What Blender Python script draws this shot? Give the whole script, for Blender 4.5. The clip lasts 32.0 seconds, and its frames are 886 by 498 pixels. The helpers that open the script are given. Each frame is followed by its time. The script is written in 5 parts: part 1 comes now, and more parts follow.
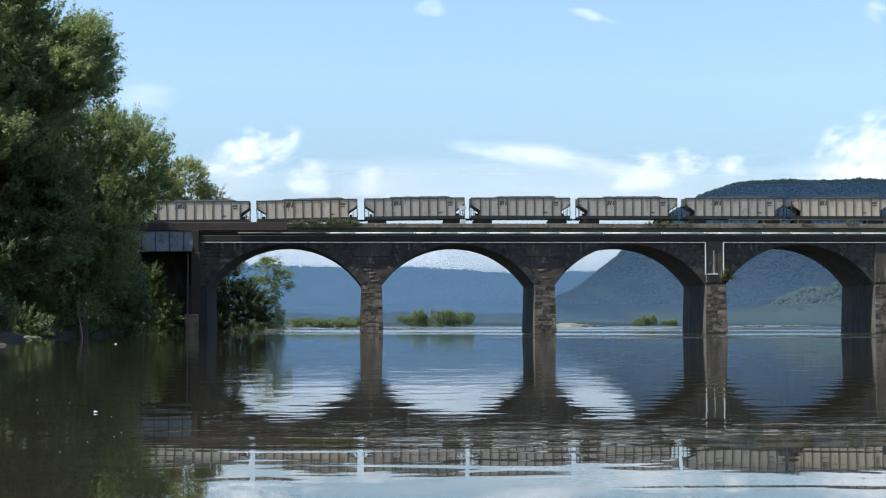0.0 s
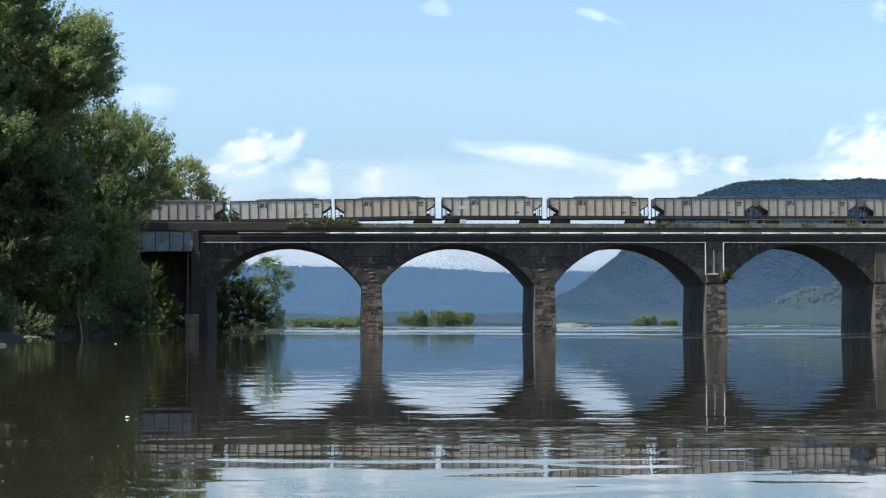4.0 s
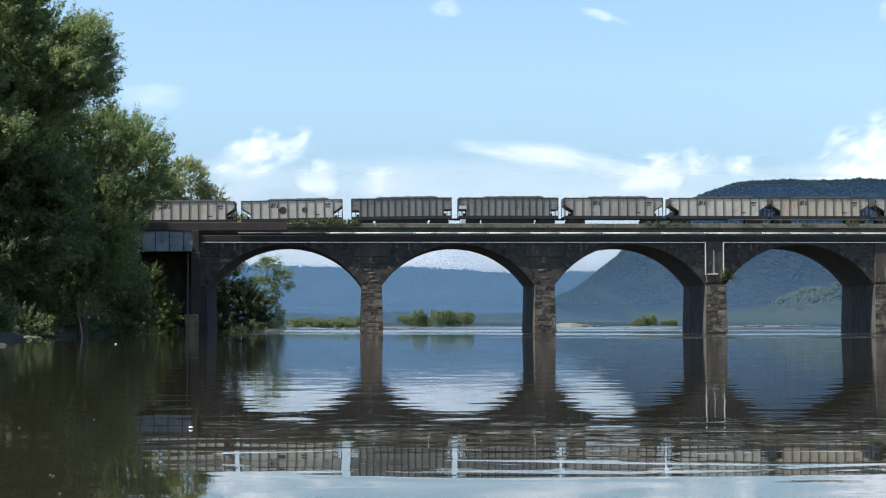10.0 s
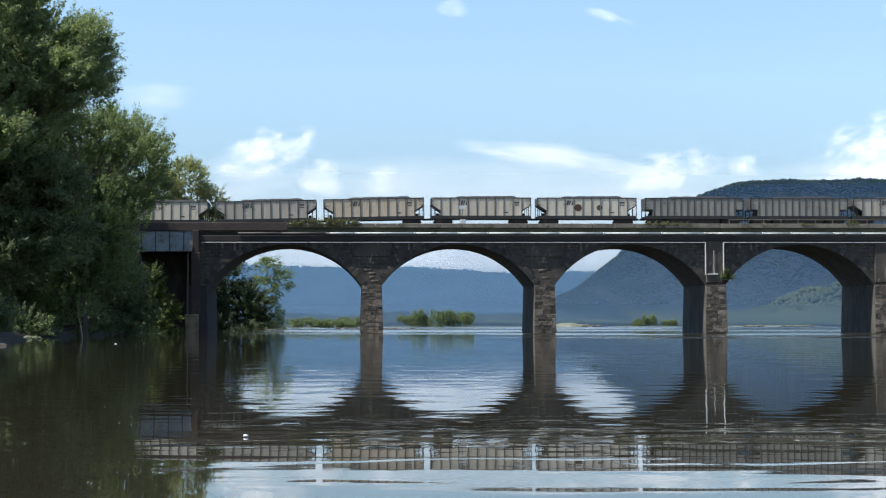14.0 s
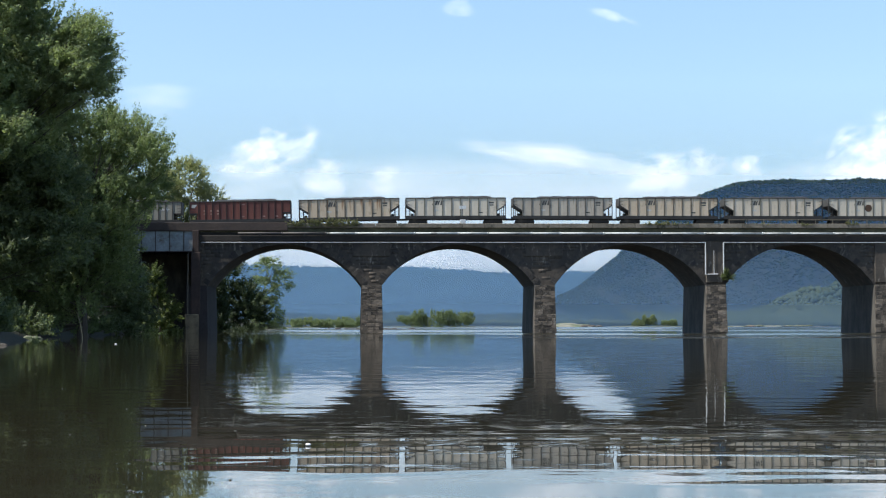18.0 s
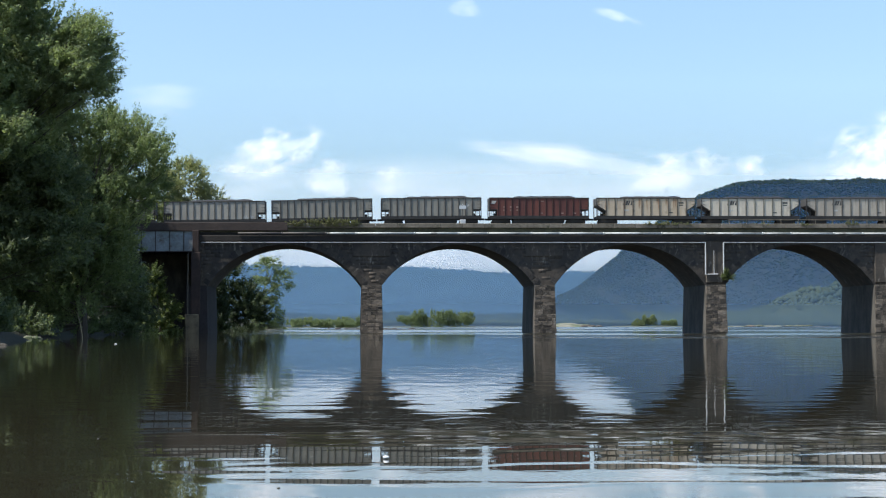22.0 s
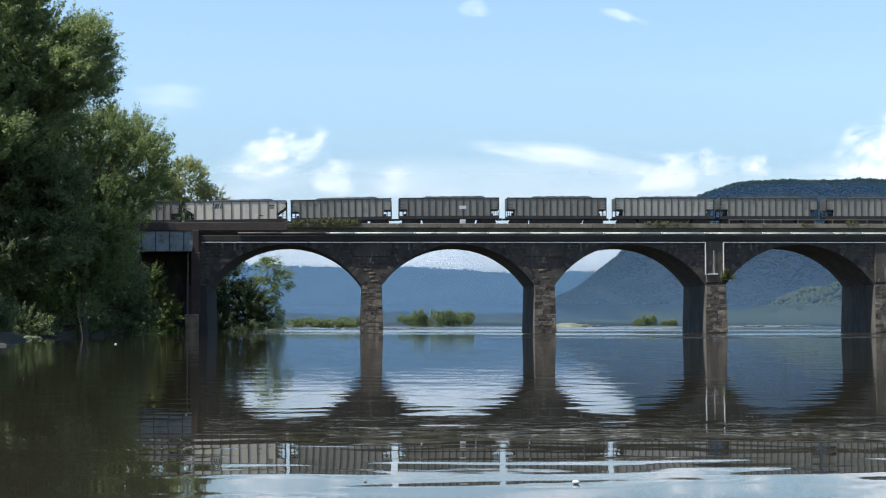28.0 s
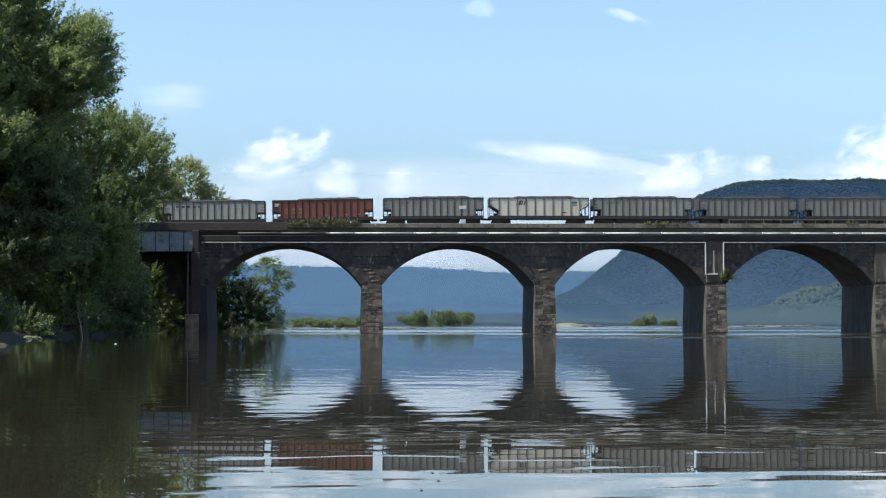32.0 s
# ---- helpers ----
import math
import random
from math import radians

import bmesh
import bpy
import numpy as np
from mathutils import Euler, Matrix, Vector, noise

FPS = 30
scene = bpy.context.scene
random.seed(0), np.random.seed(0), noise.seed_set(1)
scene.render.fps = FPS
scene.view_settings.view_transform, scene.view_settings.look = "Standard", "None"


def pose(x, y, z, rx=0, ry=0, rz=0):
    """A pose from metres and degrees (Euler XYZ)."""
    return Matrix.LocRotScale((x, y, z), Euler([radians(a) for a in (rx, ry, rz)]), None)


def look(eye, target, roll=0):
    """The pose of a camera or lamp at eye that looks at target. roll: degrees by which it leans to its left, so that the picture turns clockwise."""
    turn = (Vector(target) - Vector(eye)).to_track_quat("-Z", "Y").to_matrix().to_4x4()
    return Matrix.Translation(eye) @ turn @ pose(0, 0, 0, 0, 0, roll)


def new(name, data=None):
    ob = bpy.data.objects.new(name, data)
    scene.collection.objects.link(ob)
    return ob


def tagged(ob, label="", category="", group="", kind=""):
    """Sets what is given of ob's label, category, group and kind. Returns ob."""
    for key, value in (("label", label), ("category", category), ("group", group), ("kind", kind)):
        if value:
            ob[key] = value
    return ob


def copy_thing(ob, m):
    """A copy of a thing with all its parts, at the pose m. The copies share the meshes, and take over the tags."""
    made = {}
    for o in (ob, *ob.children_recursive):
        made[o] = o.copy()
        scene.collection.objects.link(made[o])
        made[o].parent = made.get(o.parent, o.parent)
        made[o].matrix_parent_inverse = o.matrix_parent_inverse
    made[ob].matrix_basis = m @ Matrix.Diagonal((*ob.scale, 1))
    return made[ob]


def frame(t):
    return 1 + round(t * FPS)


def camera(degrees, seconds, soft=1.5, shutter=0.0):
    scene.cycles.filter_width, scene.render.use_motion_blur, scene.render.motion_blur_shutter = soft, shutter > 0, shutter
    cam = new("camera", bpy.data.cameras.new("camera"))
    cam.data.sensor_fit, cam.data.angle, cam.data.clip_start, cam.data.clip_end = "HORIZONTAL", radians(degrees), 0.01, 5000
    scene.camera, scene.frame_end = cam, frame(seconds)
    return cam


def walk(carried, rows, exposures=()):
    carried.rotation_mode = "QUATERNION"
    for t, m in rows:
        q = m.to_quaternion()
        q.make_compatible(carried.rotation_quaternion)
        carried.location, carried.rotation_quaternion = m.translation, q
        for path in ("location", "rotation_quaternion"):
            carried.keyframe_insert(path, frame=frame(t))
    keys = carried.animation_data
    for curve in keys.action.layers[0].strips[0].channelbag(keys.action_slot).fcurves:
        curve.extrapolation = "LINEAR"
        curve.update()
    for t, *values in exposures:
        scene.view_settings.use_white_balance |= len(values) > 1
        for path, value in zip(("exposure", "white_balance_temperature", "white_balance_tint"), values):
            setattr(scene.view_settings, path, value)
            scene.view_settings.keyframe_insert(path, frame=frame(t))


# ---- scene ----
cam = camera(30.26, 32.0, soft=1.18)
EYE = Vector((0.0, 0.0, 1.2))
YAW, TILT = 3.2, 2.64
VIEW = pose(EYE.x, EYE.y, EYE.z, 90 + TILT, 0, -YAW)
walk(cam, [(0.0, VIEW), (32.0, VIEW)], [(0.0, 0.96, 6150, 8), (32.0, 0.96, 6150, 8)])

# ---------------------------------------------------------------- light
SUN_AZ = 256.0      # degrees clockwise from +Y
SUN_EL = 57.0
world = bpy.data.worlds.new("world")
scene.world = world
world.use_nodes = True
wn = world.node_tree.nodes
sky = wn.new("ShaderNodeTexSky")
sky.sky_type = "NISHITA"
sky.sun_disc = False
sky.sun_elevation = radians(SUN_EL)
sky.sun_rotation = radians(SUN_AZ)
sky.air_density = 1.0
sky.dust_density = 0.3
sky.ozone_density = 1.0
world.node_tree.links.new(sky.outputs[0], wn["Background"].inputs[0])
wn["Background"].inputs[1].default_value = 0.10
sun = new("sun", bpy.data.lights.new("sun", "SUN"))
sun.data.energy = 4.1
sun.data.angle = radians(0.5)
sun.data.color = (1.0, 0.95, 0.86)
sx, sy = math.sin(radians(SUN_AZ)), math.cos(radians(SUN_AZ))
sun.matrix_basis = look((sx * 400, sy * 400, 400 * math.tan(radians(SUN_EL))), (0, 0, 0))


# ---------------------------------------------------------------- node helpers
def shader(name):
    m = bpy.data.materials.new(name)
    m.use_nodes = True
    t = m.node_tree
    return m, t, t.nodes["Principled BSDF"]


def node(t, kind, **values):
    n = t.nodes.new(kind)
    for key, value in values.items():
        n.inputs[key].default_value = value
    return n


def mix_rgb(t, fac, a, b, blend="MIX"):
    n = t.nodes.new("ShaderNodeMix")
    n.data_type = "RGBA"
    n.blend_type = blend
    for i, v in ((0, fac), (6, a), (7, b)):
        if hasattr(v, "is_output"):
            t.links.new(v, n.inputs[i])
        else:
            n.inputs[i].default_value = v if i == 0 else (*v, 1.0)
    return n.outputs[2]


def maths(t, op, a, b=0.0, clamp=False):
    n = t.nodes.new("ShaderNodeMath")
    n.operation = op
    n.use_clamp = clamp
    for i, v in enumerate((a, b)):
        if hasattr(v, "is_output"):
            t.links.new(v, n.inputs[i])
        else:
            n.inputs[i].default_value = v
    return n.outputs[0]


def noise_tex(t, scale, detail=4.0, rough=0.55, stretch=(1, 1, 1), coords="Object", shift=False):
    tc = t.nodes.new("ShaderNodeTexCoord")
    mp = t.nodes.new("ShaderNodeMapping")
    mp.inputs["Scale"].default_value = stretch
    t.links.new(tc.outputs[coords], mp.inputs["Vector"])
    if shift:
        info = t.nodes.new("ShaderNodeObjectInfo")
        comb = t.nodes.new("ShaderNodeCombineXYZ")
        k = maths(t, "MULTIPLY", info.outputs["Random"], 90.0)
        for i in range(3):
            t.links.new(k, comb.inputs[i])
        t.links.new(comb.outputs[0], mp.inputs["Location"])
    n = node(t, "ShaderNodeTexNoise", Scale=scale, Detail=detail, Roughness=rough)
    t.links.new(mp.outputs[0], n.inputs["Vector"])
    return n.outputs["Fac"]


def spread(t, value, lo, hi):
    n = t.nodes.new("ShaderNodeMapRange")
    n.inputs["From Min"].default_value = lo
    n.inputs["From Max"].default_value = hi
    t.links.new(value, n.inputs["Value"])
    return n.outputs[0]


def surface(name, light, dark, big=0.3, fine=6.0, rough=0.85, metal=0.0, bump=0.02, stretch=(1, 1, 1),
            shift=False, stain=None, stain_cut=(0.58, 0.7), stain_scale=0.6, stain_stretch=(1, 1, 1), jitter=0.0, islands=0.0, fleck=None):
    """A weathered surface: two tones in large patches, a fine grain, an optional stain, and a small relief."""
    m, t, p = shader(name)
    large = noise_tex(t, big, 4.0, 0.6, stretch, shift=shift)
    grain = noise_tex(t, fine, 5.0, 0.65, stretch, shift=shift)
    c = mix_rgb(t, spread(t, large, 0.32, 0.68), light, dark)
    c = mix_rgb(t, spread(t, grain, 0.25, 0.75), c, mix_rgb(t, 1.0, c, (0.62, 0.62, 0.62), "MULTIPLY"))
    if stain:
        mark = noise_tex(t, stain_scale, 5.0, 0.7, stain_stretch, shift=shift)
        c = mix_rgb(t, spread(t, mark, *stain_cut), c, stain)
    if fleck:
        salt = noise_tex(t, 1.6, 6.0, 0.75, (1.0, 1.0, 0.28), shift=shift)
        c = mix_rgb(t, spread(t, salt, 0.57, 0.72), c, fleck)
    if jitter:
        info = t.nodes.new("ShaderNodeObjectInfo")
        k = maths(t, "ADD", maths(t, "MULTIPLY", info.outputs["Random"], 2 * jitter), 1 - jitter)
        comb = t.nodes.new("ShaderNodeCombineColor")
        for i in range(3):
            t.links.new(k, comb.inputs[i])
        c = mix_rgb(t, 1.0, c, comb.outputs[0], "MULTIPLY")
    if islands:
        geo = t.nodes.new("ShaderNodeNewGeometry")
        k = maths(t, "ADD", maths(t, "MULTIPLY", geo.outputs["Random Per Island"], 2 * islands), 1 - islands)
        comb = t.nodes.new("ShaderNodeCombineColor")
        for i in range(3):
            t.links.new(k, comb.inputs[i])
        c = mix_rgb(t, 1.0, c, comb.outputs[0], "MULTIPLY")
    t.links.new(c, p.inputs["Base Color"])
    p.inputs["Roughness"].default_value = rough
    p.inputs["Metallic"].default_value = metal
    if bump:
        b = t.nodes.new("ShaderNodeBump")
        b.inputs["Distance"].default_value = bump
        b.inputs["Strength"].default_value = 0.7
        t.links.new(grain, b.inputs["Height"])
        t.links.new(b.outputs[0], p.inputs["Normal"])
    return m


def leafy(name, light, dark, through_light=0.5, patch=0.35, rough=0.55, deep=(0.55, 0.62, 0.6)):
    """Leaves: each one of its own tone, larger patches lighter or darker, part of the light passing through."""
    m, t, p = shader(name)
    geo = t.nodes.new("ShaderNodeNewGeometry")
    c = mix_rgb(t, geo.outputs["Random Per Island"], dark, light)
    large = noise_tex(t, patch, 3.0)
    c = mix_rgb(t, spread(t, large, 0.35, 0.65), c, mix_rgb(t, 1.0, c, deep, "MULTIPLY"))
    t.links.new(c, p.inputs["Base Color"])
    p.inputs["Roughness"].default_value = rough
    p.inputs["Specular IOR Level"].default_value = 0.3
    tr = t.nodes.new("ShaderNodeBsdfTranslucent")
    t.links.new(mix_rgb(t, 1.0, c, (1.15, 1.2, 0.7), "MULTIPLY"), tr.inputs["Color"])
    mx = t.nodes.new("ShaderNodeMixShader")
    mx.inputs[0].default_value = through_light
    t.links.new(p.outputs[0], mx.inputs[1])
    t.links.new(tr.outputs[0], mx.inputs[2])
    t.links.new(mx.outputs[0], t.nodes["Material Output"].inputs[0])
    return m


def water_material(name, height, fine, scale, rough):
    """River water: long low swell, scattered lens-shaped wavelets and a fine ripple, calmer close to the near bank."""
    m, t, p = shader(name)
    murk = noise_tex(t, 0.05, 3.0)
    t.links.new(mix_rgb(t, murk, (0.019, 0.0175, 0.011), (0.027, 0.024, 0.015)), p.inputs["Base Color"])
    p.inputs["Roughness"].default_value = rough
    p.inputs["IOR"].default_value = 1.333
    p.inputs["Specular IOR Level"].default_value = 0.5
    swell = noise_tex(t, scale, 2.0, 0.45, (1.0, 0.8, 1.0))
    crest = noise_tex(t, scale, 1.0, 0.4, (0.25, 1.4, 1.0))
    swell = maths(t, "ADD", swell, maths(t, "MULTIPLY", crest, 0.5))
    ripple = noise_tex(t, scale * 4.2, 2.0, 0.5, (0.7, 1.0, 1.0))
    calm = spread(t, noise_tex(t, 0.09, 2.0), 0.35, 0.65)
    geo = t.nodes.new("ShaderNodeNewGeometry")
    sep = t.nodes.new("ShaderNodeSeparateXYZ")
    t.links.new(geo.outputs["Position"], sep.inputs[0])
    open_water = maths(t, "ADD", maths(t, "MULTIPLY", spread(t, sep.outputs[1], 14.0, 30.0), 0.72), 0.28)
    lens = maths(t, "MAXIMUM", maths(t, "SUBTRACT", noise_tex(t, scale * 1.05, 1.0, 0.4, (0.45, 1.25, 1.0)), 0.52), 0.0)
    lens = maths(t, "MULTIPLY", lens, spread(t, sep.outputs[1], 24.0, 14.0))
    total = maths(t, "ADD", maths(t, "MULTIPLY", swell, height), maths(t, "MULTIPLY", maths(t, "MULTIPLY", ripple, calm), fine))
    total = maths(t, "ADD", maths(t, "MULTIPLY", total, open_water), maths(t, "MULTIPLY", lens, height * 1.35))
    b = t.nodes.new("ShaderNodeBump")
    b.inputs["Distance"].default_value = 1.0
    b.inputs["Strength"].default_value = 1.0
    t.links.new(total, b.inputs["Height"])
    t.links.new(b.outputs[0], p.inputs["Normal"])
    return m


def cloud_material(name, bright, lo, hi, size, stretch, soft, dense, rag=2.6):
    """Vapour on a far backdrop, its sunlight put in as a white glow: white where thick, clear where thin."""
    m, t, p = shader(name)
    tc = t.nodes.new("ShaderNodeTexCoord")
    sep = t.nodes.new("ShaderNodeSeparateXYZ")
    t.links.new(tc.outputs["Generated"], sep.inputs[0])
    ax = maths(t, "MULTIPLY", maths(t, "SUBTRACT", sep.outputs[0], 0.5), 2.0)
    az = maths(t, "MULTIPLY", maths(t, "SUBTRACT", sep.outputs[2], 0.5), 2.0)
    r = maths(t, "SQRT", maths(t, "ADD", maths(t, "MULTIPLY", ax, ax), maths(t, "MULTIPLY", az, az)))
    inside = maths(t, "SUBTRACT", 1.0, r, True)
    puff = noise_tex(t, size, 9.0, 0.62, stretch, shift=True)
    thick = maths(t, "ADD", maths(t, "MULTIPLY", inside, soft), maths(t, "MULTIPLY", maths(t, "SUBTRACT", puff, 0.5), rag))
    edge = spread(t, inside, 0.0, 0.25)
    alpha = maths(t, "MULTIPLY", maths(t, "MULTIPLY", spread(t, thick, lo, hi), edge), dense)
    em = node(t, "ShaderNodeEmission", Strength=bright)
    em.inputs["Color"].default_value = (1.0, 1.0, 1.0, 1.0)
    clear = t.nodes.new("ShaderNodeBsdfTransparent")
    mx = t.nodes.new("ShaderNodeMixShader")
    t.links.new(alpha, mx.inputs[0])
    t.links.new(clear.outputs[0], mx.inputs[1])
    t.links.new(em.outputs[0], mx.inputs[2])
    t.links.new(mx.outputs[0], t.nodes["Material Output"].inputs[0])
    return m


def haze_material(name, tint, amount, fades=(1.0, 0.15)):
    """A tinted sheet standing in for thin summer haze: lets most light through and scatters the rest."""
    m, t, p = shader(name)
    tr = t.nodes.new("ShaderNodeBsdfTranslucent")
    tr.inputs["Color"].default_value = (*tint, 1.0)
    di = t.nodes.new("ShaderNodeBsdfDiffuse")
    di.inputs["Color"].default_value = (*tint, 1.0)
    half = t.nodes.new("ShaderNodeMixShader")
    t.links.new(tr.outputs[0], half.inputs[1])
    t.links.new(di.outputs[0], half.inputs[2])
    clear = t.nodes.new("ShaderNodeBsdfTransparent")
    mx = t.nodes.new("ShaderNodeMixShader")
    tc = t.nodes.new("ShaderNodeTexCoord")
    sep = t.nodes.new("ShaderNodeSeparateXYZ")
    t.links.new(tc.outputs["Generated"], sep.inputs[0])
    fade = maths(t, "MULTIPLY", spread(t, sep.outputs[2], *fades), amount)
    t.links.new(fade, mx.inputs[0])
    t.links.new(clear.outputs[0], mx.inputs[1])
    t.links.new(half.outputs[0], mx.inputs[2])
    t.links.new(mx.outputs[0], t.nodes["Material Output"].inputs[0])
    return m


# ---------------------------------------------------------------- materials
STONE = surface("sooty_sandstone", (0.112, 0.088, 0.066), (0.062, 0.050, 0.040), 0.25, 3.0, 0.92, bump=0.05, stain=(0.042, 0.036, 0.031),
                stain_cut=(0.46, 0.62), stain_scale=0.22, islands=0.16, fleck=(0.30, 0.265, 0.21))
PIER_STONE = surface("pier_sandstone", (0.13, 0.114, 0.092), (0.070, 0.062, 0.052), 0.4, 3.0, 0.92, bump=0.06, stain=(0.034, 0.030, 0.027), stain_cut=(0.44, 0.62),
                     stain_scale=0.4, stain_stretch=(1, 1, 0.3))
STONE_PIECE = surface("sandstone_block", (0.275, 0.215, 0.158), (0.086, 0.069, 0.053), 0.9, 5.0, 0.92, bump=0.05, shift=True, jitter=0.5,
                      stain=(0.030, 0.026, 0.023), stain_cut=(0.46, 0.62), stain_scale=0.8, fleck=(0.33, 0.28, 0.22))
RING = surface("ring_sandstone", (0.090, 0.074, 0.058), (0.045, 0.038, 0.033), 0.7, 5.0, 0.92, bump=0.05, shift=True, jitter=0.3, stain=(0.033, 0.029, 0.027),
               stain_cut=(0.45, 0.62), stain_scale=0.35, fleck=(0.24, 0.21, 0.17))
RED_STONE = surface("red_brown_abutment_stone", (0.070, 0.044, 0.036), (0.036, 0.025, 0.022), 0.35, 3.0, 0.93, bump=0.04, stain=(0.022, 0.018, 0.017), stain_cut=(0.5, 0.66), stain_scale=0.4,
                    stain_stretch=(1, 1, 0.3))
MOSS = surface("mossy_deck_edge", (0.150, 0.142, 0.085), (0.075, 0.070, 0.050), 0.5, 4.0, 0.95, bump=0.05, stain=(0.105, 0.098, 0.066), stain_cut=(0.52, 0.66), stain_scale=0.8)
ABUTMENT = surface("black_abutment_stone", (0.056, 0.046, 0.044), (0.034, 0.028, 0.028), 0.4, 4.0, 0.95, bump=0.04)
MORTAR = surface("dark_joint", (0.056, 0.045, 0.036), (0.033, 0.027, 0.023), 0.4, 4.0, 0.95, bump=0.03)
CONCRETE = surface("weathered_concrete", (0.275, 0.232, 0.178), (0.150, 0.128, 0.096), 0.35, 4.0, 0.9, bump=0.02, shift=True, stain=(0.055, 0.055, 0.036),
                   stain_cut=(0.55, 0.7), stain_scale=0.5)
FOOTING = surface("tan_concrete", (0.27, 0.205, 0.125), (0.15, 0.115, 0.075), 0.6, 4.0, 0.9, bump=0.03, stain=(0.06, 0.05, 0.035), stain_cut=(0.52, 0.68), stain_scale=0.7)
RUST_BEAM = surface("rusty_brown_beam", (0.075, 0.052, 0.042), (0.045, 0.033, 0.028), 0.3, 4.0, 0.85, bump=0.02)
WHITE_PIPE = surface("chalky_white_pipe", (0.74, 0.74, 0.72), (0.50, 0.49, 0.46), 0.5, 5.0, 0.55, bump=0.0, shift=True, stain=(0.10, 0.09, 0.075),
                     stain_cut=(0.56, 0.66), stain_scale=0.35)
DULL_PIPE = surface("dull_brown_pipe", (0.13, 0.112, 0.102), (0.075, 0.066, 0.060), 0.5, 5.0, 0.7, bump=0.0, shift=True)
FLECK = surface("dull_foam", (0.15, 0.145, 0.12), (0.09, 0.085, 0.07), 2.0, 9.0, 0.8, bump=0.0)
CONDUIT = surface("white_painted_conduit", (0.80, 0.80, 0.80), (0.62, 0.62, 0.60), 0.4, 5.0, 0.5, bump=0.0)
GIRDER = surface("pale_grey_girder_paint", (0.30, 0.34, 0.37), (0.18, 0.20, 0.21), 0.5, 3.0, 0.6, bump=0.01, stain=(0.10, 0.075, 0.06), stain_cut=(0.55, 0.7),
                 stain_scale=0.8)
DARK_STEEL = surface("dark_dirty_steel", (0.035, 0.032, 0.030), (0.018, 0.017, 0.016), 0.8, 6.0, 0.7, metal=0.0, bump=0.01)
BALLAST = surface("grey_ballast", (0.22, 0.20, 0.18), (0.12, 0.11, 0.10), 1.2, 9.0, 0.95, bump=0.05)
RAIL = surface("rail_steel", (0.16, 0.12, 0.09), (0.10, 0.07, 0.05), 1.0, 6.0, 0.5, metal=0.6, bump=0.0)
COAL = surface("black_coal", (0.018, 0.018, 0.020), (0.009, 0.009, 0.010), 1.0, 9.0, 0.75, bump=0.06)
EARTH = surface("bank_earth", (0.055, 0.048, 0.032), (0.025, 0.032, 0.015), 0.12, 1.5, 0.95, bump=0.1)
MUD = surface("pale_mud_and_gravel", (0.24, 0.225, 0.18), (0.10, 0.105, 0.06), 0.12, 0.7, 0.95, bump=0.1, stain=(0.075, 0.09, 0.045), stain_cut=(0.47, 0.56), stain_scale=0.13)
SILT = surface("dark_weedy_silt", (0.105, 0.11, 0.065), (0.05, 0.058, 0.034), 0.08, 0.9, 0.95, bump=0.1)
BAR = surface("black_wet_debris", (0.045, 0.040, 0.032), (0.022, 0.020, 0.017), 0.4, 2.5, 0.9, bump=0.1)
RUSTY_ROCK = surface("iron_stained_rock", (0.25, 0.17, 0.12), (0.16, 0.125, 0.10), 0.3, 2.0, 0.9, bump=0.05)
BARK = surface("grey_brown_bark", (0.13, 0.105, 0.08), (0.06, 0.05, 0.04), 0.8, 5.0, 0.95, bump=0.06, stretch=(1, 1, 0.2))
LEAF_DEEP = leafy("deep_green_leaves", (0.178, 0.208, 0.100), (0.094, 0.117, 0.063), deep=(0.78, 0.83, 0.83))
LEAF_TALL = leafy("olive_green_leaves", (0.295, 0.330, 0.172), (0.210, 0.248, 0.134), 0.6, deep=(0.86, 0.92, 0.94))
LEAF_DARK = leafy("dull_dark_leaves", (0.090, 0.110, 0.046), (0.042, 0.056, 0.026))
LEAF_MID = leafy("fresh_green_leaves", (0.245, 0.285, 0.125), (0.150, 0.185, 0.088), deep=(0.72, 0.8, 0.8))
LEAF_WEED = leafy("dry_olive_weeds", (0.21, 0.205, 0.105), (0.12, 0.122, 0.064), 0.5, 0.8, 0.8, (0.75, 0.8, 0.75))
LEAF_BRIGHT = leafy("willow_green_leaves", (0.18, 0.205, 0.062), (0.085, 0.110, 0.036))
# Lighter leaf tone that carries the sunlight on the tree behind the railway
LEAF_SUNLIT = leafy("sunlit_yellow_green_leaves", (0.36, 0.36, 0.185), (0.21, 0.225, 0.115), 0.55, deep=(0.8, 0.84, 0.8))
ISLAND = leafy("reedy_willow_leaves", (0.245, 0.285, 0.142), (0.15, 0.185, 0.098), deep=(0.8, 0.85, 0.85))
FOREST = leafy("hill_forest_canopy", (0.080, 0.106, 0.050), (0.060, 0.081, 0.040), 0.68, 0.012, 0.9, (0.68, 0.75, 0.72))
FOOT = leafy("sunlit_wood_canopy", (0.106, 0.130, 0.067), (0.076, 0.098, 0.053), 0.5, 0.03, 0.9, (0.62, 0.7, 0.7))
BELT = leafy("river_wood_canopy", (0.17, 0.20, 0.118), (0.12, 0.148, 0.090), 0.6, 0.02, 0.9)
# Slope under the crowns, near black: the shade between trees is in the colour
FOREST_GAP_SHADE = surface("shaded_forest_floor", (0.014, 0.018, 0.010), (0.010, 0.014, 0.008), 0.012, 0.1, 0.95, bump=0.0)
WATER = water_material("calm_river_water", 0.0095, 0.0022, 0.75, 0.015)
RIFFLE = water_material("wind_ruffled_water", 0.004, 0.004, 2.2, 0.14)
CLOUD = cloud_material("cumulus_vapour", 1.02, -0.02, 1.12, 0.013, (0.8, 1, 1.5), 1.0, 0.94, 4.2)
